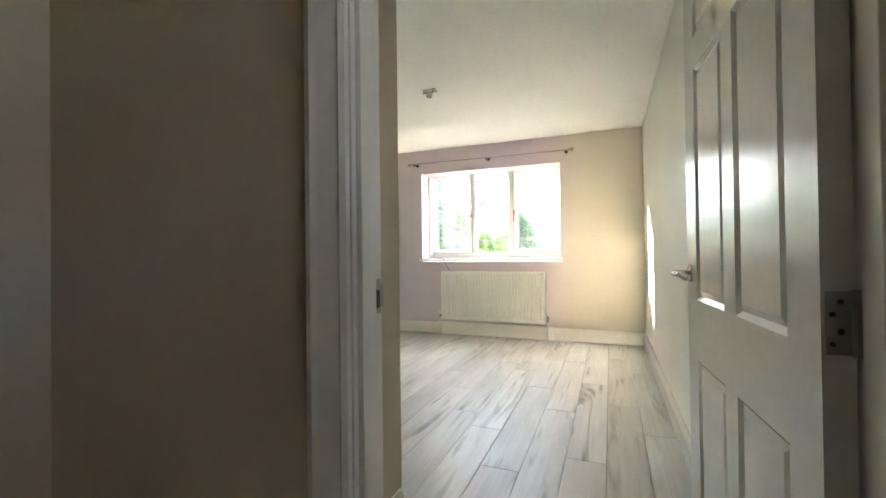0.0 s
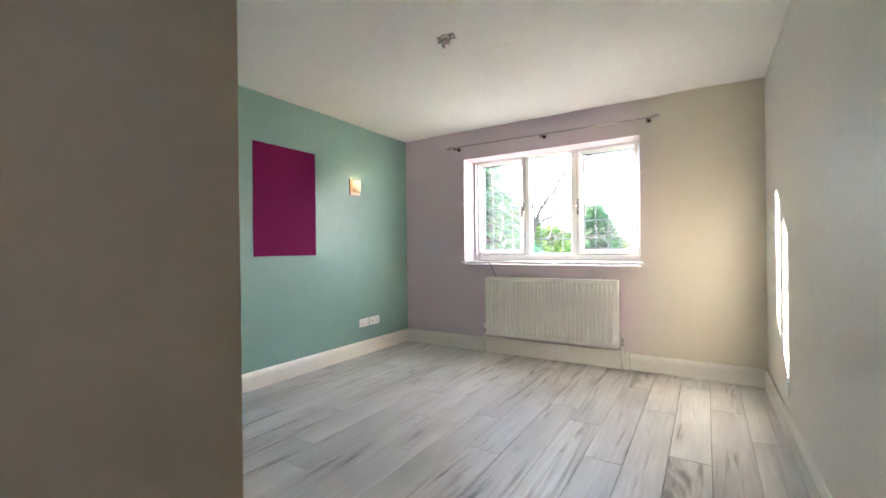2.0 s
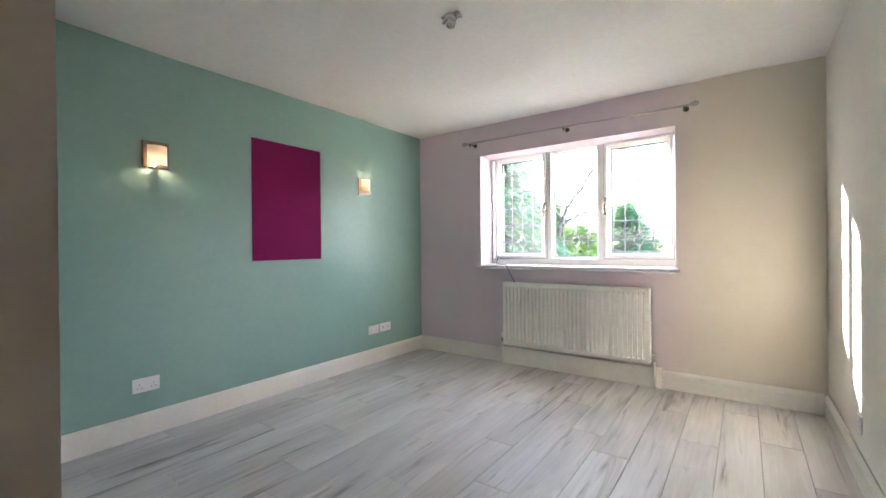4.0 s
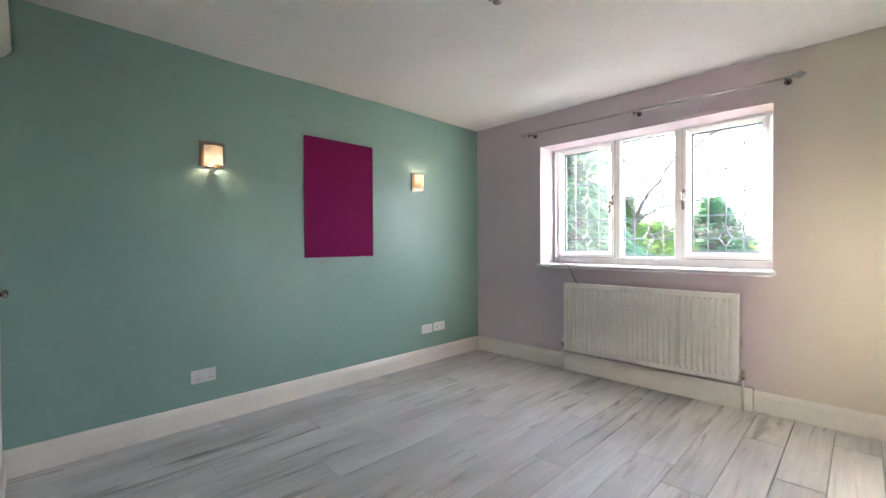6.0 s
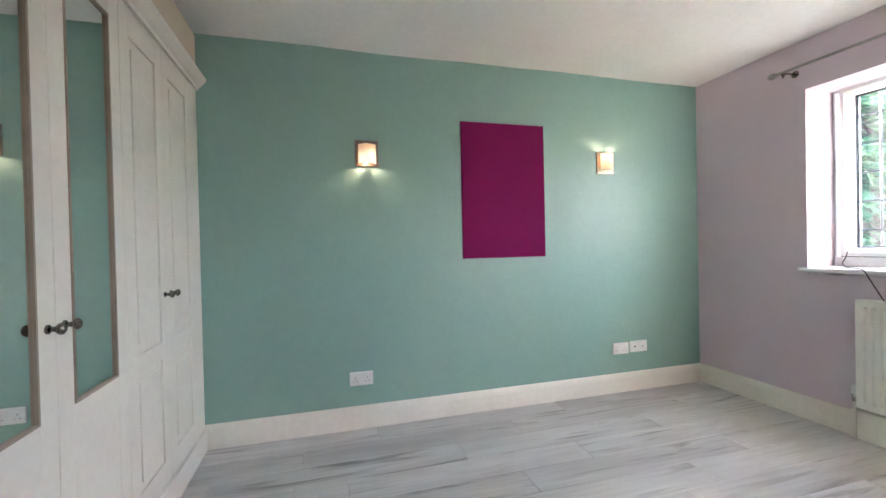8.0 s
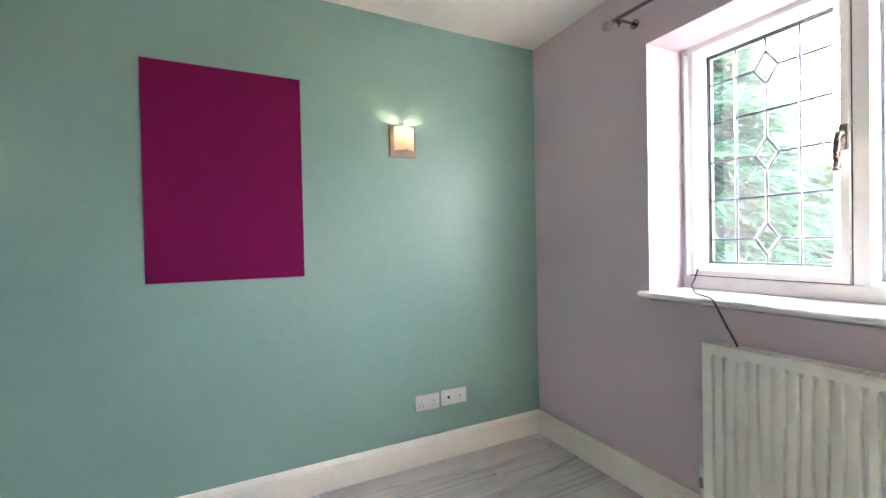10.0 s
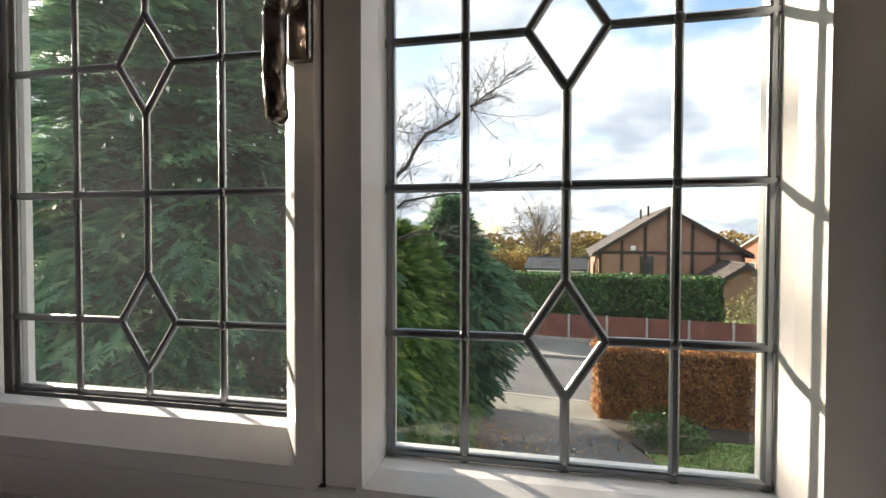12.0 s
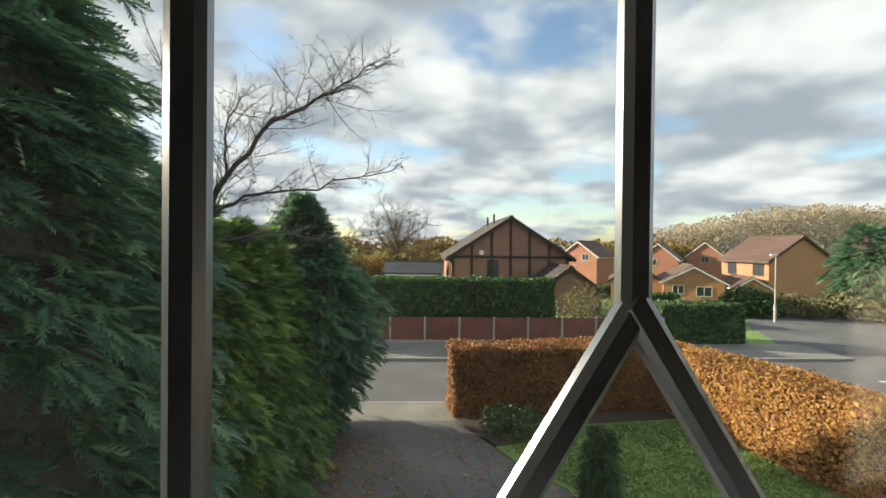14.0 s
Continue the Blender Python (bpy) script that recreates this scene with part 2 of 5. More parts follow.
DROP.node_tree.nodes["Principled BSDF"].inputs["Transmission Weight"].default_value = 1.0
DROP.node_tree.nodes["Principled BSDF"].inputs["IOR"].default_value = 1.33


def lit_glass(name, flip):
    """Frosted glass lit from within, strongest beside the bulb."""
    m = glow(name, (1.0, 0.66, 0.34), 0.01)
    nt = m.node_tree
    tc = nt.nodes.new("ShaderNodeTexCoord")
    sp = nt.nodes.new("ShaderNodeSeparateXYZ")
    nt.links.new(tc.outputs["Object"], sp.inputs[0])
    mr = nt.nodes.new("ShaderNodeMapRange")
    mr.interpolation_type = "SMOOTHSTEP"
    mr.inputs["From Min"].default_value, mr.inputs["From Max"].default_value = -0.05 * flip, 0.05 * flip
    mr.inputs["To Min"].default_value, mr.inputs["To Max"].default_value = 0.009, 0.036
    nt.links.new(sp.outputs[2], mr.inputs["Value"])
    nt.links.new(mr.outputs[0], nt.nodes["Principled BSDF"].inputs["Emission Strength"])
    return m


SHADES = {1: lit_glass("frosted glass lit at the top", 1), -1: lit_glass("frosted glass lit at the foot", -1)}
BULB = glow("lit bulb glass", (1.0, 0.72, 0.40), 0.09)
FLOOR = laminate()
ASPHALT = speckle("asphalt", (0.115, 0.115, 0.118), (0.165, 0.165, 0.165), 40.0, 0.85)
DRIVE = speckle("dark driveway tarmac", (0.105, 0.103, 0.10), (0.22, 0.21, 0.198), 30.0, 0.85)
PAVING = speckle("pavement tarmac", (0.20, 0.195, 0.175), (0.28, 0.27, 0.24), 25.0, 0.9)
KERB = speckle("concrete kerb", (0.28, 0.27, 0.25), (0.40, 0.39, 0.36), 20.0, 0.9)
GRASS = speckle("lawn grass", (0.13, 0.23, 0.055), (0.25, 0.38, 0.11), 22.0, 0.9, 0.9, 0.9)
SOIL = speckle("garden soil", (0.05, 0.04, 0.03), (0.10, 0.075, 0.05), 12.0, 0.95)
FENCE = speckle("stained brown fence boards", (0.19, 0.075, 0.055), (0.27, 0.115, 0.08), 6.0, 0.8, 1.2, 0.3)
CONCRETE = speckle("concrete post", (0.36, 0.34, 0.31), (0.50, 0.47, 0.43), 14.0, 0.9)
BARK = speckle("grey bark", (0.05, 0.042, 0.036), (0.12, 0.10, 0.085), 18.0, 0.9)
TWIG = speckle("brown twigs", (0.13, 0.10, 0.075), (0.24, 0.18, 0.12), 3.0, 0.9)
BRICK = brickwork("brown brick", (0.25, 0.105, 0.07), (0.32, 0.15, 0.10), (0.32, 0.26, 0.22))
BRICK2 = brickwork("orange brick", (0.45, 0.19, 0.085), (0.51, 0.235, 0.11), (0.45, 0.33, 0.25))
BRICK3 = brickwork("red brick", (0.40, 0.13, 0.07), (0.46, 0.17, 0.09), (0.45, 0.36, 0.30))
ROOF = speckle("dark roof tiles", (0.045, 0.037, 0.035), (0.085, 0.07, 0.066), 3.0, 0.8)
ROOF2 = speckle("brown roof tiles", (0.10, 0.06, 0.05), (0.16, 0.095, 0.075), 3.0, 0.8)
ROOF3 = speckle("slate grey roof tiles", (0.055, 0.06, 0.068), (0.10, 0.105, 0.115), 3.0, 0.7)
TIMBER = paint("dark stained timber", (0.035, 0.022, 0.018), 0.6, 0.15, 40.0, 0.05)
WHITEP = paint("white barge board", (0.75, 0.73, 0.70), 0.4, 0.04, 40.0, 0.02)
PANE = base("dark far window pane", 0.05)[0]
PANE.node_tree.nodes["Principled BSDF"].inputs["Base Color"].default_value = (0.05, 0.06, 0.07, 1)
CONIF = leafy("dark conifer sprays", [(0.0, (0.055, 0.145, 0.095)), (0.6, (0.125, 0.265, 0.16)), (1.0, (0.28, 0.43, 0.22))], 0.5, 0.48)
CONIF2 = leafy("yellow green conifer sprays", [(0.0, (0.07, 0.17, 0.055)), (0.6, (0.17, 0.31, 0.08)), (1.0, (0.42, 0.52, 0.14))], 0.55, 0.5)
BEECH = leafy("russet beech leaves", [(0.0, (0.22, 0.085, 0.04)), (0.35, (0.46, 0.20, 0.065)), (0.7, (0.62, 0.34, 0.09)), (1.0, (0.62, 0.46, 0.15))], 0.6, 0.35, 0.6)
# Darker russet for the house-facing hedge: its shade is partly in this colour.
RUSSET_SHADED = leafy("russet beech leaves with shade", [(0.0, (0.15, 0.055, 0.035)), (0.4, (0.32, 0.125, 0.055)), (0.75, (0.46, 0.22, 0.07)), (1.0, (0.52, 0.36, 0.12))], 0.6, 0.3, 1.6)
HEDGE = leafy("clipped green hedge leaves", [(0.0, (0.03, 0.075, 0.03)), (0.7, (0.07, 0.15, 0.045)), (1.0, (0.16, 0.26, 0.07))], 0.5, 0.25)
SHRUB = leafy("thin olive shrub leaves", [(0.0, (0.11, 0.11, 0.05)), (1.0, (0.30, 0.27, 0.13))], 0.6, 0.35)
GOLD = leafy("golden autumn leaves", [(0.0, (0.18, 0.12, 0.04)), (1.0, (0.38, 0.26, 0.08))], 0.6, 0.35)
BLADE = leafy("grass blades", [(0.0, (0.14, 0.22, 0.06)), (1.0, (0.34, 0.44, 0.16))], 0.6, 0.3)
# Paler than near twigs: distance haze is put into this colour.
FARWOOD = leafy("far bare woodland twigs with haze", [(0.0, (0.40, 0.34, 0.27)), (1.0, (0.62, 0.54, 0.43))], 0.8, 0.45, 0.15)


# ---- building helpers ----
def box(bm, x0, x1, y0, y1, z0, z1, bevel=0.0):
    r = bmesh.ops.create_cube(bm, size=1.0)
    vs = r["verts"]
    for v in vs:
        v.co = Vector(((x0 + x1) / 2 + v.co.x * (x1 - x0), (y0 + y1) / 2 + v.co.y * (y1 - y0), (z0 + z1) / 2 + v.co.z * (z1 - z0)))
    if bevel:
        es = list({e for v in vs for e in v.link_edges})
        bmesh.ops.bevel(bm, geom=es, offset=bevel, segments=2, affect="EDGES", profile=0.5)
    return bm


def boxes(*rows, bevel=0.0):
    bm = bmesh.new()
    for r in rows:
        box(bm, *r, bevel=bevel)
    return bm


def tube(bm, a, b, r0, r1=None, n=10):
    a, b = Vector(a), Vector(b)
    d = b - a
    m = Matrix.Translation((a + b) / 2) @ d.to_track_quat("Z", "Y").to_matrix().to_4x4()
    bmesh.ops.create_cone(bm, cap_ends=True, segments=n, radius1=r0, radius2=r0 if r1 is None else r1, depth=d.length, matrix=m)
    return bm


def ball(bm, c, r, squash=(1, 1, 1), n=12):
    bmesh.ops.create_uvsphere(bm, u_segments=n, v_segments=8, radius=r, matrix=Matrix.Translation(c) @ Matrix.Diagonal((*squash, 1)))
    return bm


def prism(bm, outline, axis, a, b):
    """A closed outline in two coordinates drawn out along an axis from a to b."""
    def at(p, k):
        return {"x": (k, p[0], p[1]), "y": (p[0], k, p[1]), "z": (p[0], p[1], k)}[axis]
    lo = [bm.verts.new(at(p, a)) for p in outline]
    hi = [bm.verts.new(at(p, b)) for p in outline]
    n = len(outline)
    bm.faces.new(lo)
    bm.faces.new(hi[::-1])
    for i in range(n):
        bm.faces.new((lo[i], hi[i], hi[(i + 1) % n], lo[(i + 1) % n]))
    bmesh.ops.recalc_face_normals(bm, faces=bm.faces)
    return bm


def finish(bm, name, smooth=False):
    me = bpy.data.meshes.new(name)
    if smooth:
        for f in bm.faces:
            f.smooth = True
    bm.to_mesh(me)
    bm.free()
    return me


def part(name, bm, material, parent=None, label="", smooth=False):
    ob = new(name, finish(bm, name, smooth) if isinstance(bm, bmesh.types.BMesh) else bm)
    if not ob.data.materials:
        ob.data.materials.append(material)
    if parent is not None:
        ob.parent = parent
    if label:
        tagged(ob, label)
    return ob


def thing(name, label, category, m=None, group=""):
    ob = new(name)
    ob.empty_display_size = 0.1
    if m is not None:
        ob.matrix_basis = m
    return tagged(ob, label, category, group)


def structure(name, bm, material, label="", category=""):
    return tagged(part(name, bm, material), label, category, "", "structure")


def raw(name, verts, faces):
    me = bpy.data.meshes.new(name)
    me.from_pydata(verts, [], faces)
    me.update()
    return me


# ---- the room ----
XG, XR, YW, H = -3.2, 0.262, 5.2, 2.4
YD0, YD1 = 0.81, 0.914          # hall side and room side of the door wall
YF, XE = 1.575, -0.845           # wardrobe front, end of the wardrobe enclosure
WX0, WX1, WZ0, WZ1, YO = -2.40, -0.62, 0.945, 2.088, 5.58
JL, JR, DOORH = -0.53, 0.235, 1.99

floor = structure("floor", boxes((-3.4, 1.3, -1.4, 5.3, -0.25, -0.010)), SOIL, "subfloor under grey laminate planks", "floor")
bmc = bmesh.new()
nx, ny = 24, 36
grid = [[bmc.verts.new((-3.4 + 4.7 * i / nx, -1.4 + 6.9 * j / ny, H + 0.012 * noise.noise((i * 0.45, j * 0.4, 2.0)) * (0 if j < 15 else 1))) for j in range(ny + 1)] for i in range(nx + 1)]
for i in range(nx):
    for j in range(ny):
        bmc.faces.new((grid[i][j], grid[i][j + 1], grid[i + 1][j + 1], grid[i + 1][j]))
top = bmesh.ops.extrude_face_region(bmc, geom=bmc.faces[:])
for v in top["geom"]:
    if isinstance(v, bmesh.types.BMVert):
        v.co.z = H + 0.2
bmesh.ops.recalc_face_normals(bmc, faces=bmc.faces)
structure("ceiling", bmc, CEIL, "slightly uneven white painted plaster ceiling", "ceiling")
structure("wall_west", boxes((XG - 0.2, XG, YD0, YO, -0.2, H + 0.05)), GREEN, "sea green painted feature wall", "wall")
structure("wall_east", boxes((XR, XR + 0.2, YD1, YO, -0.2, H + 0.05)), PALE, "pale off-white painted side wall", "wall")
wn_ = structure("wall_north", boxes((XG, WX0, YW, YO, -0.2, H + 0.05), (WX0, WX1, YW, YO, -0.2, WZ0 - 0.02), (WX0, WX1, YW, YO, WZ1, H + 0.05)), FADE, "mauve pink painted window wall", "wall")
structure("wall_north_2", boxes((WX1, XR, YW, YO, -0.2, H + 0.05)), FADE, "cream end of the window wall", "wall")
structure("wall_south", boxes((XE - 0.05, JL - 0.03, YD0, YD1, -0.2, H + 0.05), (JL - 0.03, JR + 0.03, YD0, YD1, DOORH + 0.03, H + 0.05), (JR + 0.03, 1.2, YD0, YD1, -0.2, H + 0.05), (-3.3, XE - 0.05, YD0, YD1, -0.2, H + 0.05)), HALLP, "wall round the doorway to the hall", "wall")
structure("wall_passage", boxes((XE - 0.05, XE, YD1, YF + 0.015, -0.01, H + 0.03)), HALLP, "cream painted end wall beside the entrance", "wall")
# The hall's east wall has an added, unseen opening that lets sky light in.
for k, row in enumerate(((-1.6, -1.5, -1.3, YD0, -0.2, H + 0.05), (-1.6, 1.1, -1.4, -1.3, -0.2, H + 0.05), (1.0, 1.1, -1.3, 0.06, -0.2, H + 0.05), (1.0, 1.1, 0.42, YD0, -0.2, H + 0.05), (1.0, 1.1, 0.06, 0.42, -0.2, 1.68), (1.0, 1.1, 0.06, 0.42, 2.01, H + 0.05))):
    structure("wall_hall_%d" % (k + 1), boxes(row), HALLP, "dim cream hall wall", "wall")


def skirting(name, a, b, side):
    """A moulded skirting board from a to b on the floor; side: the way it faces."""
    h, t = 0.145, 0.02
    prof = [(0, 0.002), (t, 0.002), (t, h - 0.035), (t - 0.003, h - 0.030), (t - 0.002, h - 0.024), (t - 0.010, h - 0.006), (t - 0.013, h), (0, h)]
    bm = bmesh.new()
    a, b, side = Vector(a), Vector(b), Vector(side)
    ends = [[bm.verts.new((p.x + side.x * u, p.y + side.y * u, w)) for u, w in prof] for p in (a, b)]
    for i in range(len(prof)):
        j = (i + 1) % len(prof)
        bm.faces.new((ends[0][i], ends[0][j], ends[1][j], ends[1][i]))
    bm.faces.new(ends[0])
    bm.faces.new(ends[1][::-1])
    bmesh.ops.recalc_face_normals(bm, faces=bm.faces)
    return structure(name, bm, GLOSS, "white painted moulded skirting board", "skirting board")


skirting("baseboard_west", (XG, YF, 0), (XG, YW, 0), (1, 0, 0))
skirting("baseboard_north", (XG + 0.02, YW, 0), (-2.16, YW, 0), (0, -1, 0))
skirting("baseboard_north_2", (-0.72, YW, 0), (XR - 0.02, YW, 0), (0, -1, 0))
skirting("baseboard_east", (XR, YD1 + 0.02, 0), (XR, YW, 0), (-1, 0, 0))
skirting("baseboard_passage", (XE, YD1, 0), (XE, YF, 0), (1, 0, 0))
structure("trim_pipe_boxing", boxes((-2.16, -0.72, YW - 0.045, YW, 0.002, 0.165), bevel=0.004), GLOSS, "white painted boxing over the radiator pipes", "pipe boxing")

# door lining, stops and architraves
structure("trim_lining", boxes((JL - 0.03, JL, YD0, YD1, 0.002, DOORH + 0.03), (JR, JR + 0.03, YD0, YD1, 0.002, DOORH + 0.03), (JL, JR, YD0, YD1, DOORH, DOORH + 0.03), bevel=0.002), GLOSS, "white painted door lining", "door lining")
structure("trim_stop", boxes((JL, JL + 0.013, YD0 + 0.012, YD1 - 0.042, 0.002, DOORH), (JR - 0.013, JR, YD0 + 0.012, YD1 - 0.042, 0.002, DOORH), (JL, JR, YD0 + 0.012, YD1 - 0.042, DOORH - 0.013, DOORH), bevel=0.002), GLOSS, "white painted door stop", "door stop")


def architrave(name, y, d):
    """Moulded casing round the doorway on the face at y, standing proud the way d."""
    bm = bmesh.new()
    steps = [(0.0, 0.012), (0.012, 0.016), (0.018, 0.012), (0.060, 0.018), (0.074, 0.022), (0.088, 0.018)]
    for (u0, t0), (u1, t1) in zip(steps, steps[1:]):
        for s, x in ((-1, JL - 0.006), (1, JR + 0.006)):
            pr = [(x + s * u0, y), (x + s * u1, y), (x + s * u1, y + d * t1), (x + s * u0, y + d * t0)]
            prism(bm, pr, "z", 0.002, DOORH + 0.006 + u1)
        prism(bm, [(y, DOORH + 0.006 + u0), (y, DOORH + 0.006 + u1), (y + d * t1, DOORH + 0.006 + u1), (y + d * t0, DOORH + 0.006 + u0)], "x", JL - 0.006, JR + 0.006)
    return structure(name, bm, GLOSS, "white painted moulded architrave", "architrave")


architrave("trim_architrave_hall", YD0, -1)

strike = thing("strike_plate", "worn steel strike plate let into the door lining", "strike plate", pose(JL, YD1 - 0.022, 0.955))
part("plate", boxes((0.0005, 0.003, -0.013, 0.013, -0.035, 0.035), (0.0005, 0.004, 0.013, 0.020, -0.022, 0.022)), STEEL, strike)
part("latch_hole", boxes((0.0015, 0.0036, -0.007, 0.008, -0.024, 0.012)), BLACK, strike, "dark latch hole")


def panel_door_mesh(w, h, t, cols, rows, sink=0.009):
    """A door leaf of width w (along +y), height h, thickness t (along +x) with sunk and raised panels on both faces."""
    bm = boxes((0.009, t - 0.009, 0, w, 0, h))
    ys = sorted({0.0, w, *[c for p in cols for c in p]})
    zs = sorted({0.0, h, *[c for p in rows for c in p]})
    for i in range(len(ys) - 1):
        for j in range(len(zs) - 1):
            hole = (ys[i], ys[i + 1]) in cols and (zs[j], zs[j + 1]) in rows
            for x0, x1, s in ((0, 0.0092, 1), (t - 0.0092, t, -1)):
                if not hole:
                    box(bm, x0, x1, ys[i], ys[i + 1], zs[j], zs[j + 1])
                else:
                    xo, xi = (x0, x1) if s == 1 else (x1, x0)
                    m = 0.028
                    o = [(ys[i], zs[j]), (ys[i + 1], zs[j]), (ys[i + 1], zs[j + 1]), (ys[i], zs[j + 1])]
                    q = [(ys[i] + 0.012, zs[j] + 0.012), (ys[i + 1] - 0.012, zs[j] + 0.012), (ys[i + 1] - 0.012, zs[j + 1] - 0.012), (ys[i] + 0.012, zs[j + 1] - 0.012)]
                    p = [(ys[i] + m, zs[j] + m), (ys[i + 1] - m, zs[j] + m), (ys[i + 1] - m, zs[j + 1] - m), (ys[i] + m, zs[j + 1] - m)]
                    A = [bm.verts.new((xo, *k)) for k in o]
                    B = [bm.verts.new((xi, *k)) for k in q]
                    C = [bm.verts.new((xo + (xi - xo) * 0.25, *k)) for k in p]
                    for k in range(4):
                        n = (k + 1) % 4
                        bm.faces.new((A[k], A[n], B[n], B[k]))
                        bm.faces.new((B[k], B[n], C[n], C[k]))
                    bm.faces.new(C)
    bmesh.ops.remove_doubles(bm, verts=bm.verts, dist=0.0002)
    bmesh.ops.recalc_face_normals(bm, faces=bm.faces)
    return bm


door = tagged(thing("door_1", "open white six-panel door with chrome lever handle", "door", pose(0.190, YD1 - 0.012, 0.006, 0, 0, 4.0)), kind="structure")
DW = 0.745
part("leaf", panel_door_mesh(DW, 1.975, 0.04, [(0.10, 0.335), (0.41, 0.645)], [(0.20, 0.715), (0.89, 1.56), (1.65, 1.86)]), GLOSS, door)


def lever(parent, x, d, y, z):
    hd = part("door_handle", tube(bmesh.new(), (x, y, z), (x + d * 0.009, y, z), 0.026, n=24), CHROME, parent, "chrome round rose with lever", True)
    bm = tube(bmesh.new(), (x + d * 0.009, y, z), (x + d * 0.045, y, z), 0.010, n=14)
    pts = [(x + d * 0.045, y, z), (x + d * 0.052, y - 0.02, z + 0.002), (x + d * 0.052, y - 0.06, z + 0.004), (x + d * 0.048, y - 0.10, z - 0.002), (x + d * 0.042, y - 0.115, z - 0.006)]
    for a, b in zip(pts, pts[1:]):
        tube(bm, a, b, 0.0095, n=12)
        ball(bm, b, 0.0095)
    part("lever", bm, CHROME, hd, "", True)


lever(door, 0.0, -1, DW - 0.055, 0.965)
lever(door, 0.04, 1, DW - 0.055, 0.965)
for hz in (0.93, 0.2, 1.72):
    hg = part("hinge", boxes((0.005, 0.034, -0.0025, 0.0005, hz - 0.045, hz + 0.045)), STEEL, door, "worn steel butt hinge")
    part("knuckle", tube(bmesh.new(), (0.040, -0.004, hz - 0.047), (0.040, -0.004, hz + 0.047), 0.006), STEEL, hg)
    sc = bmesh.new()
    for a, b in ((0.012, -0.03), (0.022, -0.012), (0.012, 0.012), (0.022, 0.03)):
        tube(sc, (a, -0.0024, hz + b), (a, -0.0036, hz + b), 0.0038)
    part("screws", sc, BLACK, hg)

# ---- window ----
YG, YI, YB = 5.495, 5.44, 5.53
win = tagged(thing("window_1", "white plastic three-light window with leaded glass", "window"), kind="structure")
part("window_frame", boxes((WX0, WX1, YI, YB, WZ0 + 0.02, 1.026), (WX0, WX1, YI, YB, 2.078, WZ1), (WX0, -2.385, YI, YB, 1.026, 2.078), (-0.655, WX1, YI, YB, 1.026, 2.078), (-1.798, -1.735, YI, YB, 1.026, 2.078), (-1.284, -1.222, YI, YB, 1.026, 2.078), bevel=0.006), UPVC, win)


def bead(x0, x1, z0, z1, w, y0, y1, slope):
    """A square ring of bead round an opening, chamfered towards the glass."""
    bm = bmesh.new()
    o = [(x0 - w, z0 - w), (x1 + w, z0 - w), (x1 + w, z1 + w), (x0 - w, z1 + w)]
    i = [(x0, z0), (x1, z0), (x1, z1), (x0, z1)]
    A = [bm.verts.new((p[0], y1, p[1])) for p in o]
    B = [bm.verts.new((p[0], y0, p[1])) for p in o]
    m = 0.45
    C = [bm.verts.new((p[0] * (1 - m) + q[0] * m, y0, p[1] * (1 - m) + q[1] * m)) for p, q in zip(o, i)]
    D = [bm.verts.new((p[0], y0 + slope, p[1])) for p in i]
    E_ = [bm.verts.new((p[0], y1, p[1])) for p in i]
    for k in range(4):
        n = (k + 1) % 4
        for P, Q in ((A, B), (B, C), (C, D), (D, E_)):
            bm.faces.new((P[k], P[n], Q[n], Q[k]))
    bmesh.ops.recalc_face_normals(bm, faces=bm.faces)
    return bm


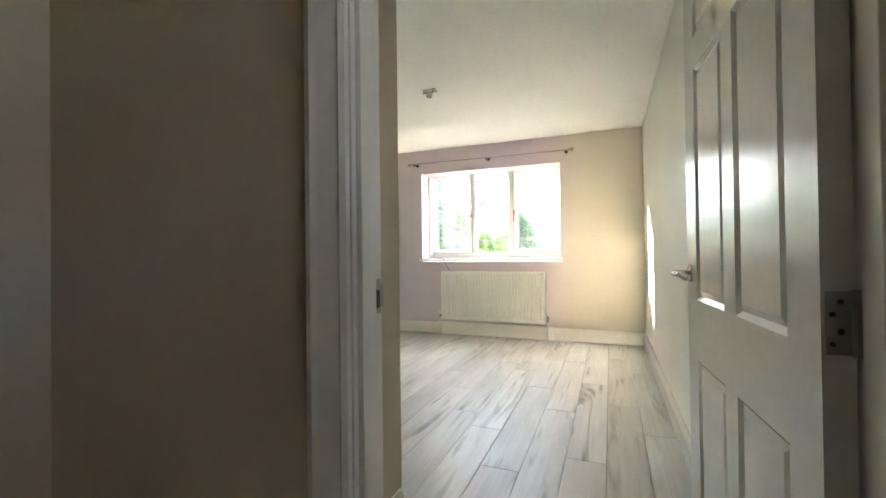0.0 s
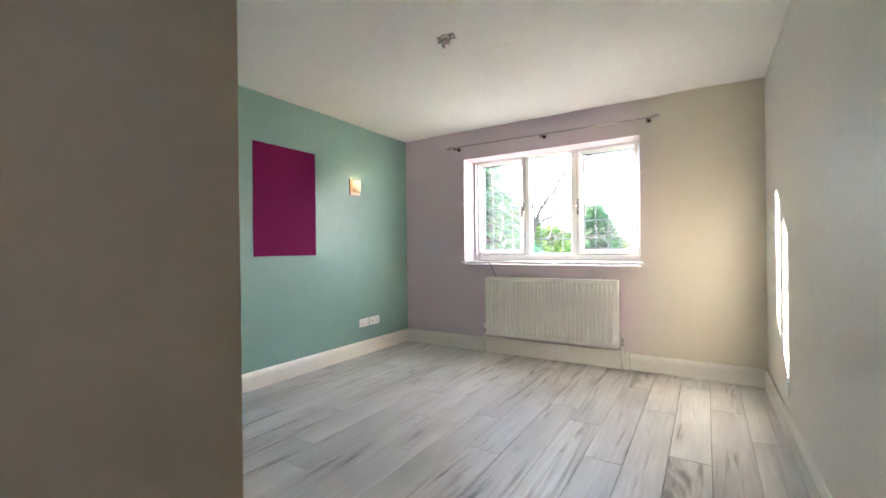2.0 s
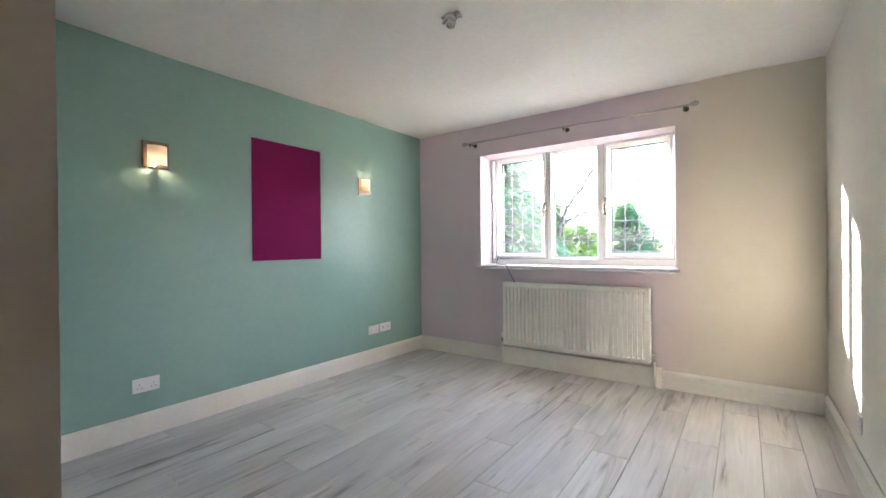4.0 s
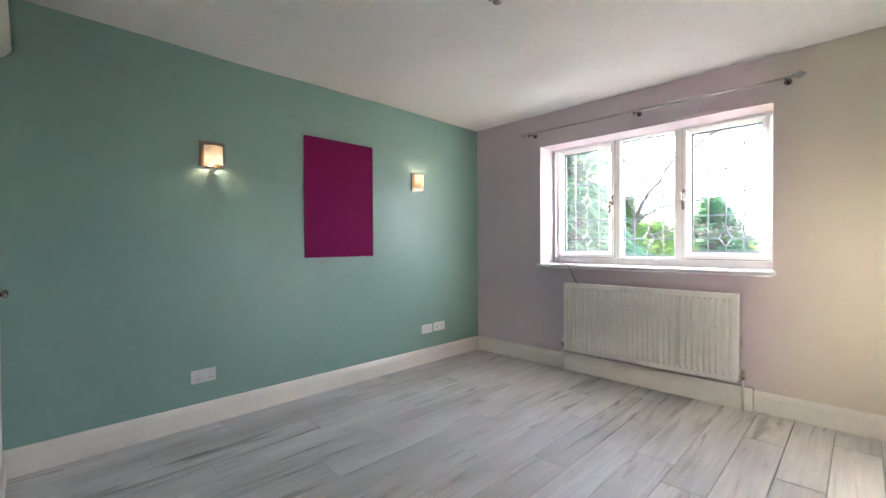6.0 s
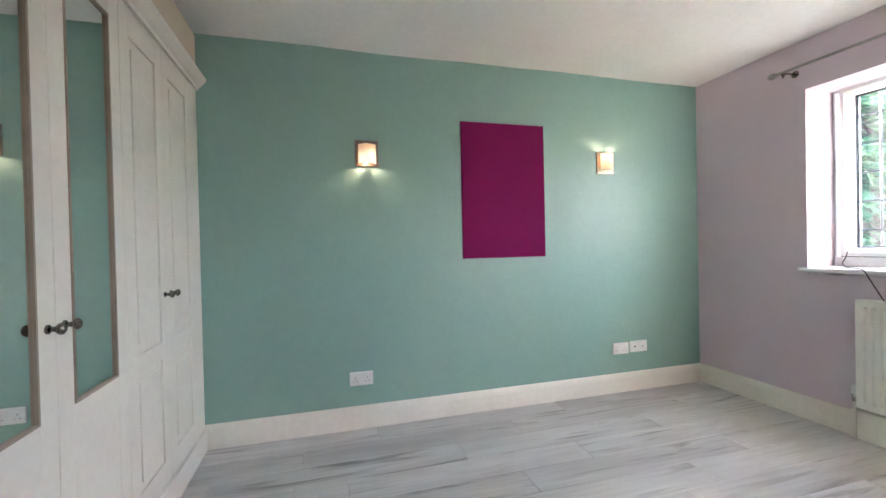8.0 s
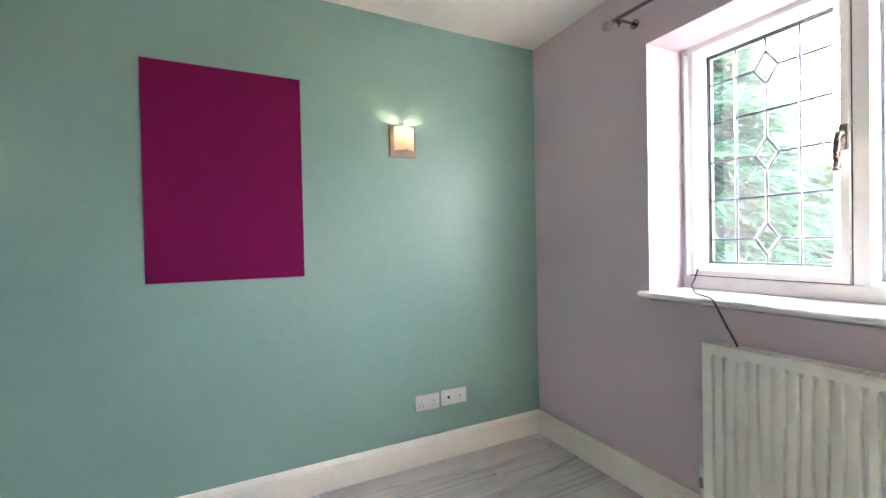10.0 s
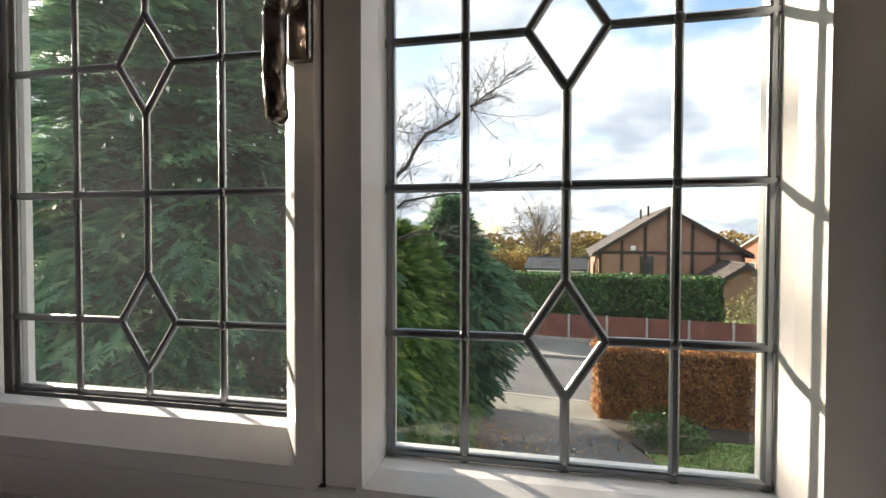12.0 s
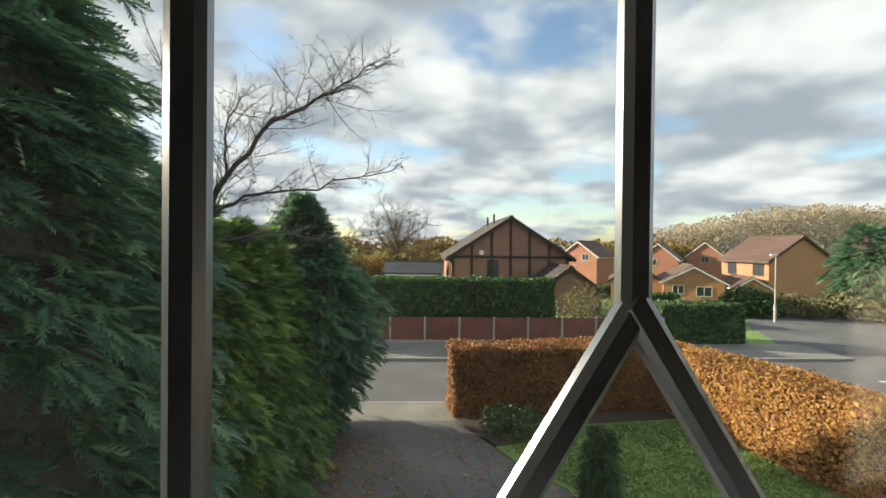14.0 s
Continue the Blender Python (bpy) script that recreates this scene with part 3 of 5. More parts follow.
LIGHTS = [(-2.303, -1.835, 1.083, 2.036, True, 1), (-1.724, -1.294, 1.040, 2.068, False, 0), (-1.175, -0.715, 1.083, 2.036, True, -1)]
drop_rng = random.Random(15)
ROWS_Z = (1.194, 1.372, 1.550, 1.728, 1.905)
for gx0, gx1, gz0, gz1, opens, hand in LIGHTS:
    if opens:
        sash = part("sash", bead(gx0, gx1, gz0, gz1, 0.052, YI - 0.014, YB - 0.01, 0.030), UPVC, win, "white opening sash")
        part("gasket", bead(gx0 + 0.003, gx1 - 0.003, gz0 + 0.003, gz1 - 0.003, 0.004, YG - 0.012, YG - 0.004, 0.004), BLACK, sash)
        part("sash_gap", bead(gx0 - 0.0535, gx1 + 0.0535, gz0 - 0.0535, gz1 + 0.0535, 0.0035, YI - 0.0015, YI + 0.004, 0.001), BLACK, sash, "dark gap round the sash")
        xh = gx1 + 0.040 if hand == 1 else gx0 - 0.040
        hd = part("window_handle", boxes((xh - 0.013, xh + 0.013, YI - 0.026, YI - 0.014, 1.50, 1.59), bevel=0.004), PEWTER, sash, "dark grey window handle")
        bm = tube(bmesh.new(), (xh, YI - 0.026, 1.555), (xh, YI - 0.055, 1.555), 0.011)
        pts = [(xh, YI - 0.055, 1.560), (xh - hand * 0.004, YI - 0.062, 1.53), (xh - hand * 0.006, YI - 0.060, 1.47), (xh - hand * 0.006, YI - 0.056, 1.435)]
        for a, b in zip(pts, pts[1:]):
            tube(bm, a, b, 0.0115)
            ball(bm, b, 0.0118)
        part("lever", bm, PEWTER, hd, "", True)
    else:
        sash = part("glazing_bead", bead(gx0, gx1, gz0, gz1, 0.016, YI - 0.004, YB - 0.01, 0.030), UPVC, win)
    pane = part("pane", boxes((gx0 - 0.004, gx1 + 0.004, YG + 0.003, YG + 0.007, gz0 - 0.004, gz1 + 0.004)), HAZY if hand == 1 else GLASS, win)
    pane.visible_shadow = False
    part("outer_bead", bead(gx0 + 0.007, gx1 - 0.007, gz0 + 0.007, gz1 - 0.007, 0.006, YG + 0.010, YB - 0.012, 0.004), UPVC, sash, "white bead outside the glass")
    drops = bmesh.new()
    for k in range(90 if hand == 1 else 26):
        dx, q = gx0 + 0.02 + (gx1 - gx0 - 0.04) * drop_rng.random(), drop_rng.random()
        dzz = gz0 + 0.016 + (gz1 - gz0 - 0.05) * (q if hand == 1 else 0.02 * q)
        ball(drops, (dx, YG + 0.0075, dzz), 0.0012 + 0.0022 * drop_rng.random() ** 2, (1, 0.5, 1 + drop_rng.random()), 6)
    part("raindrops", drops, DROP, pane, "scattered raindrops", True)
    cx = (gx0 + gx1) / 2
    cols = (cx - 0.117, cx, cx + 0.117)
    dia = (0.044, 0.068)
    bm = bmesh.new()

    def came(a, b, r=0.0056, lift=0.0):
        """A half-round lead strip on the glass from a to b, lifted over those it crosses."""
        a, b = Vector((a[0], YG - lift, a[1])), Vector((b[0], YG - lift, b[1]))
        d = (b - a).normalized()
        s = d.cross(Vector((0, 1, 0)))
        prof = [(-1.0, 0.0026), (-0.86, -0.30), (-0.45, -0.62), (0.45, -0.62), (0.86, -0.30), (1.0, 0.0026)]
        vs = [[bm.verts.new(p + s * (u * r) + Vector((0, w * r + 0.0026 if w < 0 else 0.003, 0))) for u, w in prof] for p in (a - d * 0.002, b + d * 0.002)]
        for k in range(5):
            bm.faces.new((vs[0][k], vs[0][k + 1], vs[1][k + 1], vs[1][k]))

    dz = [ROWS_Z[0], ROWS_Z[2], ROWS_Z[4]]
    for x in cols:
        if x != cx:
            came((x, gz0), (x, gz1))
    z = gz0
    for q in dz:
        came((cx, z), (cx, q - dia[1]))
        z = q + dia[1]
    came((cx, z), (cx, gz1))
    for q in ROWS_Z:
        if q in dz:
            came((gx0, q), (cx - dia[0], q), 0.0056, 0.0002)
            came((cx + dia[0], q), (gx1, q), 0.0056, 0.0002)
            c4 = [(cx - dia[0], q), (cx, q + dia[1]), (cx + dia[0], q), (cx, q - dia[1])]
            for k in range(4):
                came(c4[k], c4[(k + 1) % 4], 0.0056, 0.0005 + 0.0004 * (k % 2))
        else:
            came((gx0, q), (gx1, q), 0.0056, 0.0002)
    for q in ROWS_Z:
        for x in cols:
            if x != cx or q not in dz:
                ball(bm, (x, YG - 0.0005, q), 0.0066, (1, 0.45, 1), 8)
    for x in (gx0, gx1):
        came((x + (0.006 if x == gx0 else -0.006), gz0), (x + (0.006 if x == gx0 else -0.006), gz1))
    came((gx0, gz0 + 0.006), (gx1, gz0 + 0.006))
    came((gx0, gz1 - 0.006), (gx1, gz1 - 0.006))
    bmesh.ops.recalc_face_normals(bm, faces=bm.faces)
    part("leading", bm, LEAD, pane, "dull grey lead strips with diamonds")
bms = bmesh.new()
prism(bms, [(YI + 0.004, 0.940), (5.155, 0.940), (5.148, 0.944), (5.145, 0.9525), (5.148, 0.961), (5.155, 0.965), (YI + 0.004, 0.967)], "x", WX0 + 0.001, WX1 - 0.001)
prism(bms, [(YW - 0.001, 0.940), (5.155, 0.940), (5.148, 0.944), (5.145, 0.9525), (5.148, 0.961), (5.155, 0.965), (YW - 0.001, 0.965)], "x", WX0 - 0.022, WX0 + 0.001)
prism(bms, [(YW - 0.001, 0.940), (5.155, 0.940), (5.148, 0.944), (5.145, 0.9525), (5.148, 0.961), (5.155, 0.965), (YW - 0.001, 0.965)], "x", WX1 - 0.001, WX1 + 0.022)
part("window_sill", bms, SILL, win, "glossy white window board")

# ---- wardrobe ----
ward = thing("wardrobe", "built-in white wardrobe with mirrored and panelled doors", "wardrobe", pose(0, 0, 0))
part("body", boxes((XG + 0.002, XE - 0.052, YD1 + 0.002, YF - 0.024, 0.10, H - 0.002)), WARD, ward)
part("plinth", boxes((XG + 0.002, XE - 0.052, YF - 0.024, YF + 0.012, 0.002, 0.125), bevel=0.003), WARD, ward)
bm = bmesh.new()
prism(bm, [(YF - 0.02, 2.075), (YF + 0.010, 2.075), (YF + 0.014, 2.088), (YF + 0.030, 2.100), (YF + 0.050, 2.125), (YF + 0.055, 2.14), (YF - 0.02, 2.14)], "x", XG + 0.002, XE - 0.052)
part("cornice", bm, WARD, ward)
part("bulkhead", boxes((XG + 0.002, XE - 0.052, YF - 0.024, YF, 2.14, H - 0.012)), HALLP, ward, "painted panel above the cornice")
part("end_filler", boxes((XG + 0.002, -3.064, YF - 0.022, YF - 0.002, 0.125, 2.075)), WARD, ward)
for i, x1 in enumerate((-1.012, -1.422, -1.832, -2.242, -2.652)):
    x0, x1 = x1 - 0.407, x1
    d = part("door", boxes((x0, x1, YF - 0.022, YF - 0.008, 0.130, 2.070)), WARD, ward)
    fr = [(x0, x0 + 0.075), (x1 - 0.075, x1)]
    bm = bmesh.new()
    for a, b in fr:
        box(bm, a, b, YF - 0.008, YF, 0.130, 2.070, 0.002)
    for a, b in ((0.130, 0.24), (0.69, 0.765), (1.96, 2.070)) if i > 2 else ((0.130, 0.735), (1.96, 2.070)):
        box(bm, x0 + 0.075, x1 - 0.075, YF - 0.008, YF - 0.0002, a, b, 0.002)
    part("door_frame", bm, WARD, d)
    if i in (0, 1, 2):
        tx0, tx1 = x0 + 0.075, x1 - 0.075
        part("mirror_trim", boxes((tx0, tx0 + 0.007, YF - 0.005, YF + 0.003, 0.735, 1.96), (tx1 - 0.007, tx1, YF - 0.005, YF + 0.003, 0.735, 1.96), (tx0 + 0.007, tx1 - 0.007, YF - 0.005, YF + 0.003, 0.735, 0.742), (tx0 + 0.007, tx1 - 0.007, YF - 0.005, YF + 0.003, 1.953, 1.96)), BRONZE, d, "dull bronze mirror trim")
        part("mirror", boxes((x0 + 0.075, x1 - 0.075, YF - 0.0075, YF - 0.005, 0.735, 1.96)), MIRROR, d, "mirror glass set in the door")
    else:
        part("raised_panel", boxes((x0 + 0.105, x1 - 0.105, YF - 0.0085, YF - 0.002, 0.80, 1.925), (x0 + 0.105, x1 - 0.105, YF - 0.0085, YF - 0.002, 0.275, 0.655), bevel=0.003), WARD, d)
    xk = {0: x1 - 0.035, 1: x0 + 0.035, 2: x1 - 0.035, 3: x0 + 0.035, 4: x1 - 0.035}[i]
    bm = tube(bmesh.new(), (xk, YF, 0.965), (xk, YF + 0.004, 0.965), 0.012, n=16)
    tube(bm, (xk, YF + 0.004, 0.965), (xk, YF + 0.022, 0.965), 0.006, 0.008, n=12)
    ball(bm, (xk, YF + 0.030, 0.965), 0.0155, (1, 0.75, 1))
    part("knob", bm, PEWTER, d, "dark pewter knob", True)

# ---- things on the walls ----
panel = thing("wall_panel", "plain dark magenta rectangle on the green wall", "wall panel", pose(XG, 3.485, 1.527))
part("board", boxes((0.0005, 0.007, -0.315, 0.315, -0.468, 0.468), bevel=0.001), MAGENTA, panel)


def sconce(y, z, flip, group):
    """A square chrome wall light with a bowed frosted glass; flip -1 shines down, 1 up."""
    s = thing("wall_light", "lit square chrome wall light with bowed frosted glass" + (" shining upwards" if flip > 0 else " shining downwards"), "wall light", pose(XG, y, z), group)
    part("back_plate", boxes((0.0005, 0.012, -0.074, 0.074, -0.083, 0.083), bevel=0.003), TARNISH, s, "tarnished bronze-toned back plate")
    part("lamp_holder", boxes((0.012, 0.045, -0.02, 0.02, -0.02 - flip * 0.03, 0.02 - flip * 0.03), bevel=0.003), CHROME, s)
    bm = bmesh.new()
    n = 14
    lo, hi = [], []
    for k in range(n + 1):
        u = -1 + 2 * k / n
        depth = 0.030 + 0.035 * (1 - u * u)
        for th, row in ((0.0, lo), (0.004, hi)):
            row.append([bm.verts.new((depth + th, u * 0.054, w + flip * 0.008)) for w in (-0.060, 0.060)])
    for k in range(n):
        bm.faces.new((lo[k][0], lo[k][1], lo[k + 1][1], lo[k + 1][0]))
        bm.faces.new((hi[k][0], hi[k + 1][0], hi[k + 1][1], hi[k][1]))
        for e in (0, 1):
            bm.faces.new((lo[k][e], lo[k + 1][e], hi[k + 1][e], hi[k][e]))
    bmesh.ops.recalc_face_normals(bm, faces=bm.faces)
    sh = part("shade", bm, SHADES[flip], s, "glowing frosted glass shade", True)
    part("screw", tube(bmesh.new(), (0.062, 0, -flip * 0.052), (0.074, 0, -flip * 0.052), 0.004), CHROME, sh)
    part("bulb", ball(tube(bmesh.new(), (0.034, 0, -flip * 0.01), (0.034, 0, flip * 0.035), 0.011), (0.034, 0, flip * 0.038), 0.013), BULB, s, "lit bulb", True)
    lamp = new("wall_light_lamp", bpy.data.lights.new("wall_light_lamp", "SPOT"))
    lamp.data.energy, lamp.data.color, lamp.data.shadow_soft_size = 0.065, (1.0, 0.62, 0.36), 0.006
    lamp.data.spot_size, lamp.data.spot_blend = radians(160), 0.5
    lamp.matrix_basis = look((XG + 0.036, y, z + flip * 0.057), (XG + 0.030, y, z + flip * 0.3))
    # Blocker added over the bulb to split its light into a V.
    part("light_blocker", boxes((0.012, 0.050, -0.006, 0.006, min(flip * 0.070, flip * 0.073), max(flip * 0.070, flip * 0.073))), CHROME, s, "chrome blocker that splits the light")


sconce(2.536, 1.749, -1, "wall lights")
sconce(4.315, 1.745, 1, "wall lights")


def socket(name, m, w, label, kind):
    """A wall plate facing +x in its own axes."""
    s = thing(name, label, "socket", m, "wall sockets")
    part("plate", boxes((0.0005, 0.009, -w / 2, w / 2, -0.043, 0.043), bevel=0.003), PLASTIC, s)
    cs = (-0.037, 0.037) if kind == "double" else (0.0,) if kind == "single" else ()
    for c in cs:
        hole = bmesh.new()
        for dy, dz, a, b in ((0, 0.006, 0.0018, 0.004), (-0.011, -0.016, 0.0035, 0.0018), (0.011, -0.016, 0.0035, 0.0018)):
            box(hole, 0.0088, 0.0094, c + dy - a, c + dy + a, dz - b, dz + b)
        part("plug_holes", hole, BLACK, s, "dark plug holes")
        k = c * 0.32 + (0.02 if kind == "single" else 0)
        part("switch", boxes((0.0085, 0.012, k - 0.006, k + 0.006, 0.020, 0.034), bevel=0.001), PLASTIC, s)
    if kind == "aerial":
        part("aerial_hole", tube(bmesh.new(), (0.0088, -0.035, 0), (0.0095, -0.035, 0), 0.008), BLACK, s, "dark aerial hole")
        part("satellite_port", tube(bmesh.new(), (0.0088, 0.035, 0), (0.012, 0.035, 0), 0.006), STEEL, s)


socket("double_socket", pose(XG, 2.470, 0.318), 0.146, "white plastic double socket low on the green wall", "double")
socket("double_socket", pose(XG, 4.428, 0.334), 0.142, "white plastic double socket beside an aerial plate", "double")
socket("aerial_socket", pose(XG, 4.592, 0.338), 0.158, "white plastic aerial plate beside a double socket", "aerial")
socket("single_socket", pose(XR, 4.232, 0.285, 0, 0, 180), 0.086, "white plastic single socket on the pale wall", "single")

# ---- curtain pole ----
pole = thing("curtain_pole", "slim brushed steel curtain pole above the window", "curtain pole", pose(-1.5, 5.09, 2.203))
part("pole", tube(bmesh.new(), (-0.985, 0, 0.004), (0.985, 0, -0.004), 0.009, n=14), STEEL, pole, "", True)
for s in (-1, 1):
    bm = tube(bmesh.new(), (s * 0.985, 0, 0), (s * 1.0, 0, 0), 0.013, n=14)
    ball(bm, (s * 1.022, 0, 0), 0.024, (1.15, 0.9, 0.9), 14)
    tube(bm, (s * 1.04, 0, 0), (s * 1.056, 0, 0), 0.010, 0.003, n=12)
    part("finial", bm, STEEL, pole, "round steel finial", True)
for x in (-0.955, 0.02, 0.955):
    bm = tube(bmesh.new(), (x, 0.108, 0), (x, 0.102, 0), 0.022, n=16)
    tube(bm, (x, 0.104, 0), (x, 0.0, -0.004), 0.006)
    box(bm, x - 0.006, x + 0.006, -0.014, 0.014, -0.020, -0.006, 0.002)
    tube(bm, (x, 0, -0.018), (x, 0, -0.034), 0.005)
    part("bracket", bm, PEWTER, pole, "dark steel bracket")

# ---- radiator ----
rad = thing("radiator", "cream white fluted panel radiator with top grille", "radiator", pose(-1.45, 5.125, 0.2))
RW, RH, YFR = 0.65, 0.602, -0.025
bm = bmesh.new()
n = 33
pitch = (2 * RW - 0.05) / n
line = [(-RW, 0.012), (-RW, 0.0)]
x = -RW + 0.025
for k in range(n):
    line += [(x + pitch * 0.22, 0.0), (x + pitch * 0.34, 0.013), (x + pitch * 0.66, 0.013), (x + pitch * 0.78, 0.0)]
    x += pitch
line += [(RW, 0.0), (RW, 0.012)]
levels = [(0.0, 0.0), (0.028, 0.0), (0.045, 1.0), (RH - 0.05, 1.0), (RH - 0.033, 0.0), (RH, 0.0)]
rows_ = [[bm.verts.new((px, YFR + (py if px in (-RW, RW) else py * k), z)) for px, py in line] for z, k in levels]
for a, b in zip(rows_, rows_[1:]):
    for k in range(len(line) - 1):
        bm.faces.new((a[k], a[k + 1], b[k + 1], b[k]))
bmesh.ops.recalc_face_normals(bm, faces=bm.faces)
part("front_panel", bm, ENAMEL, rad)
part("back_panel", boxes((-RW + 0.01, RW - 0.01, 0.035, 0.045, 0.01, RH - 0.02)), ENAMEL, rad)
for s in (-1, 1):
    part("side_panel", boxes((s * RW - 0.0015, s * RW + 0.0015, YFR + 0.001, 0.045, 0.012, RH - 0.002), bevel=0.0006), ENAMEL, rad)
# Solid black block in place of the radiator's shaded inside.
part("dark_block", boxes((-RW + 0.02, RW - 0.02, YFR + 0.0175, 0.034, 0.03, RH - 0.03)), BLACK, rad, "dark block behind the grille slots")
gr = boxes((-RW, RW, YFR - 0.0015, YFR + 0.012, RH - 0.012, RH + 0.002), (-RW, RW, 0.036, 0.047, RH - 0.012, RH + 0.002), bevel=0.002)
k = 0
while -RW + 0.012 + k * 0.0165 < RW - 0.006:
    x = -RW + 0.004 + k * 0.0165
    box(gr, x, x + 0.0075, YFR + 0.012, 0.036, RH - 0.004, RH + 0.0012)
    k += 1
part("top_grille", gr, ENAMEL, rad, "slotted top grille")
for s, white in ((-1, True), (1, False)):
    xv = s * (RW + 0.028)
    vb = tube(bmesh.new(), (s * RW, 0.012, 0.04), (xv, 0.012, 0.04), 0.009)
    tube(vb, (xv, 0.012, 0.02), (xv, 0.012, 0.062), 0.012)
    v = part("valve", vb, CHROME, rad, "chrome radiator valve", True)
    part("valve_cap", tube(bmesh.new(), (xv, 0.012, 0.062), (xv, 0.012, 0.108 if white else 0.082), 0.0155, 0.013, n=16), PLASTIC if white else CHROME, v, "white plastic valve cap" if white else "chrome valve cap")
    part("pipe", tube(bmesh.new(), (xv, 0.012, -0.198), (xv, 0.012, 0.02), 0.0075), GLOSS, rad, "white painted pipe", True)

# ---- aerial cable ----
def cord(name, pts, r, material, label, category):
    cu = bpy.data.curves.new(name, "CURVE")
    cu.dimensions, cu.bevel_depth, cu.bevel_resolution, cu.resolution_u = "3D", r, 2, 8
    sp = cu.splines.new("NURBS")
    sp.points.add(len(pts) - 1)
    for p, c in zip(sp.points, pts):
        p.co = (*c, 1)
    sp.use_endpoint_u, sp.order_u = True, 3
    ob = new(name, cu)
    cu.materials.append(material)
    return tagged(ob, label, category)


cord("aerial_cable", [(-2.318, 5.424, 1.06), (-2.325, 5.420, 1.02), (-2.335, 5.400, 0.985), (-2.285, 5.340, 0.972), (-2.224, 5.250, 0.971), (-2.150, 5.185, 0.972), (-2.085, 5.141, 0.972), (-2.065, 5.137, 0.940), (-2.040, 5.137, 0.890), (-2.0, 5.14, 0.815), (-1.985, 5.142, 0.78), (-1.98, 5.145, 0.60)], 0.0032, BLACK, "thin black cable over the sill behind the radiator", "cable")

# ---- ceiling light fitting ----
fit_ = thing("ceiling_light", "bare chrome ceiling light fitting without a shade", "ceiling light", pose(-1.454, 3.305, H - 0.003))
part("bracket", boxes((-0.055, 0.055, -0.011, 0.011, -0.014, 0.004), bevel=0.002), STEEL, fit_)
part("rose", tube(bmesh.new(), (0, 0, -0.012), (0, 0, -0.045), 0.038, 0.026, n=20), CHROME, fit_, "chrome rose", True)
part("cup", ball(bmesh.new(), (0, 0, -0.052), 0.028, (1, 1, 0.9)), CHROME, fit_, "chrome cup", True)
for s in (-1, 1):
    part("arm", tube(ball(bmesh.new(), (s * 0.055, 0.012, -0.022), 0.011), (s * 0.02, 0.006, -0.03), (s * 0.055, 0.012, -0.022), 0.005), CHROME, fit_, "", True)

# ---- floor planks ----
PW, PL = 0.192, 1.285
rng = random.Random(4)
cache = {}


def plank_mesh(w, l):
    key = (round(w, 3), round(l, 3))
    if key not in cache:
        e = 0.0036
        bm = bmesh.new()
        g = 0.0007
        o = [(g, g), (w - g, g), (w - g, l - g), (g, l - g)]
        i = [(e, e), (w - e, e), (w - e, l - e), (e, l - e)]
        A = [bm.verts.new((*p, -0.010)) for p in o]
        B = [bm.verts.new((*p, -0.0026)) for p in o]
        C = [bm.verts.new((*p, 0.0)) for p in i]
        for k in range(4):
            q = (k + 1) % 4
            bm.faces.new((A[k], A[q], B[q], B[k]))
            bm.faces.new((B[k], B[q], C[q], C[k]))
        bm.faces.new(C)
        cache[key] = finish(bm, "plank")
    return cache[key]


x, row = -3.19, 0
starts = (0.0, 0.43, 0.86, 0.21, 0.64, 1.07)
while x < 1.0:
    y = -1.3 - starts[row % 6]
    while y < 5.2:
        y0, y1 = max(y, -1.3), min(y + PL, 5.195)
        if y1 - y0 > 0.02 and not (x > XR and y0 > 0.95):
            ob = part("plank", plank_mesh(min(PW, 1.0 - x), y1 - y0), FLOOR, floor)
            ob.location = (x, y0, 0)
        y += PL
    x += PW
    row += 1

# ---- outside ----
GZ = -3.4


def ground_z(x, y):
    """The land falls away by two metres beyond the junction and rises again at the wood."""
    return GZ - 0.05 - 2.1 * min(1, max(0, (x - 11) / 8)) * min(1, max(0, (y - 33.5) / 12)) * min(1, max(0, (104 - y) / 12))


xs, ys = [-400, -60, 0, 11, 13, 15, 17, 19, 40, 80, 400], [5.7, 20, 33.5, 36.5, 39.5, 42.5, 45.5, 70, 92, 96, 100, 104, 300, 900]
bm = bmesh.new()
net = [[bm.verts.new((x, y, ground_z(x, y))) for y in ys] for x in xs]
for a, b in zip(net, net[1:]):
    for k in range(len(ys) - 1):
        bm.faces.new((a[k], b[k], b[k + 1], a[k + 1]))
structure("ground", bm, GRASS, "rough grass ground reaching the horizon", "ground")
OU, OV, OO = Vector((0.992, -0.125, 0)), Vector((0.125, 0.992, 0)), Vector((-2.8, 18.1, 0))
STREET = Matrix(((0.992, 0.125, 0, -2.8), (-0.125, 0.992, 0, 18.1), (0, 0, 1, GZ), (0, 0, 0, 1)))


def street(name, rows, material, label, category):
    ob = structure(name, boxes(*rows), material, label, category)
    ob.matrix_basis = STREET
    return ob


def slab(name, outline, z0, z1, material, label, category):
    return structure(name, prism(bmesh.new(), outline, "z", z0, z1), material, label, category)


street("road", [(-60, 70, 0.0, 4.6, -0.25, -0.03)], ASPHALT, "worn grey tarmac road", "road")
slab("road_2", [(15.5, 20.2), (60, 14.5), (60, 26), (40, 31), (28, 33), (21.5, 28.5), (18.6, 23.7)], GZ - 0.25, GZ - 0.024, ASPHALT, "tarmac junction of a side road", "road")
slab("road_3", [(9.2, 16.3), (9.4, 9.0), (60, 2.0), (60, 14.5), (15.5, 20.2)], GZ - 0.25, GZ - 0.026, ASPHALT, "wide tarmac road beyond the beech hedge", "road")
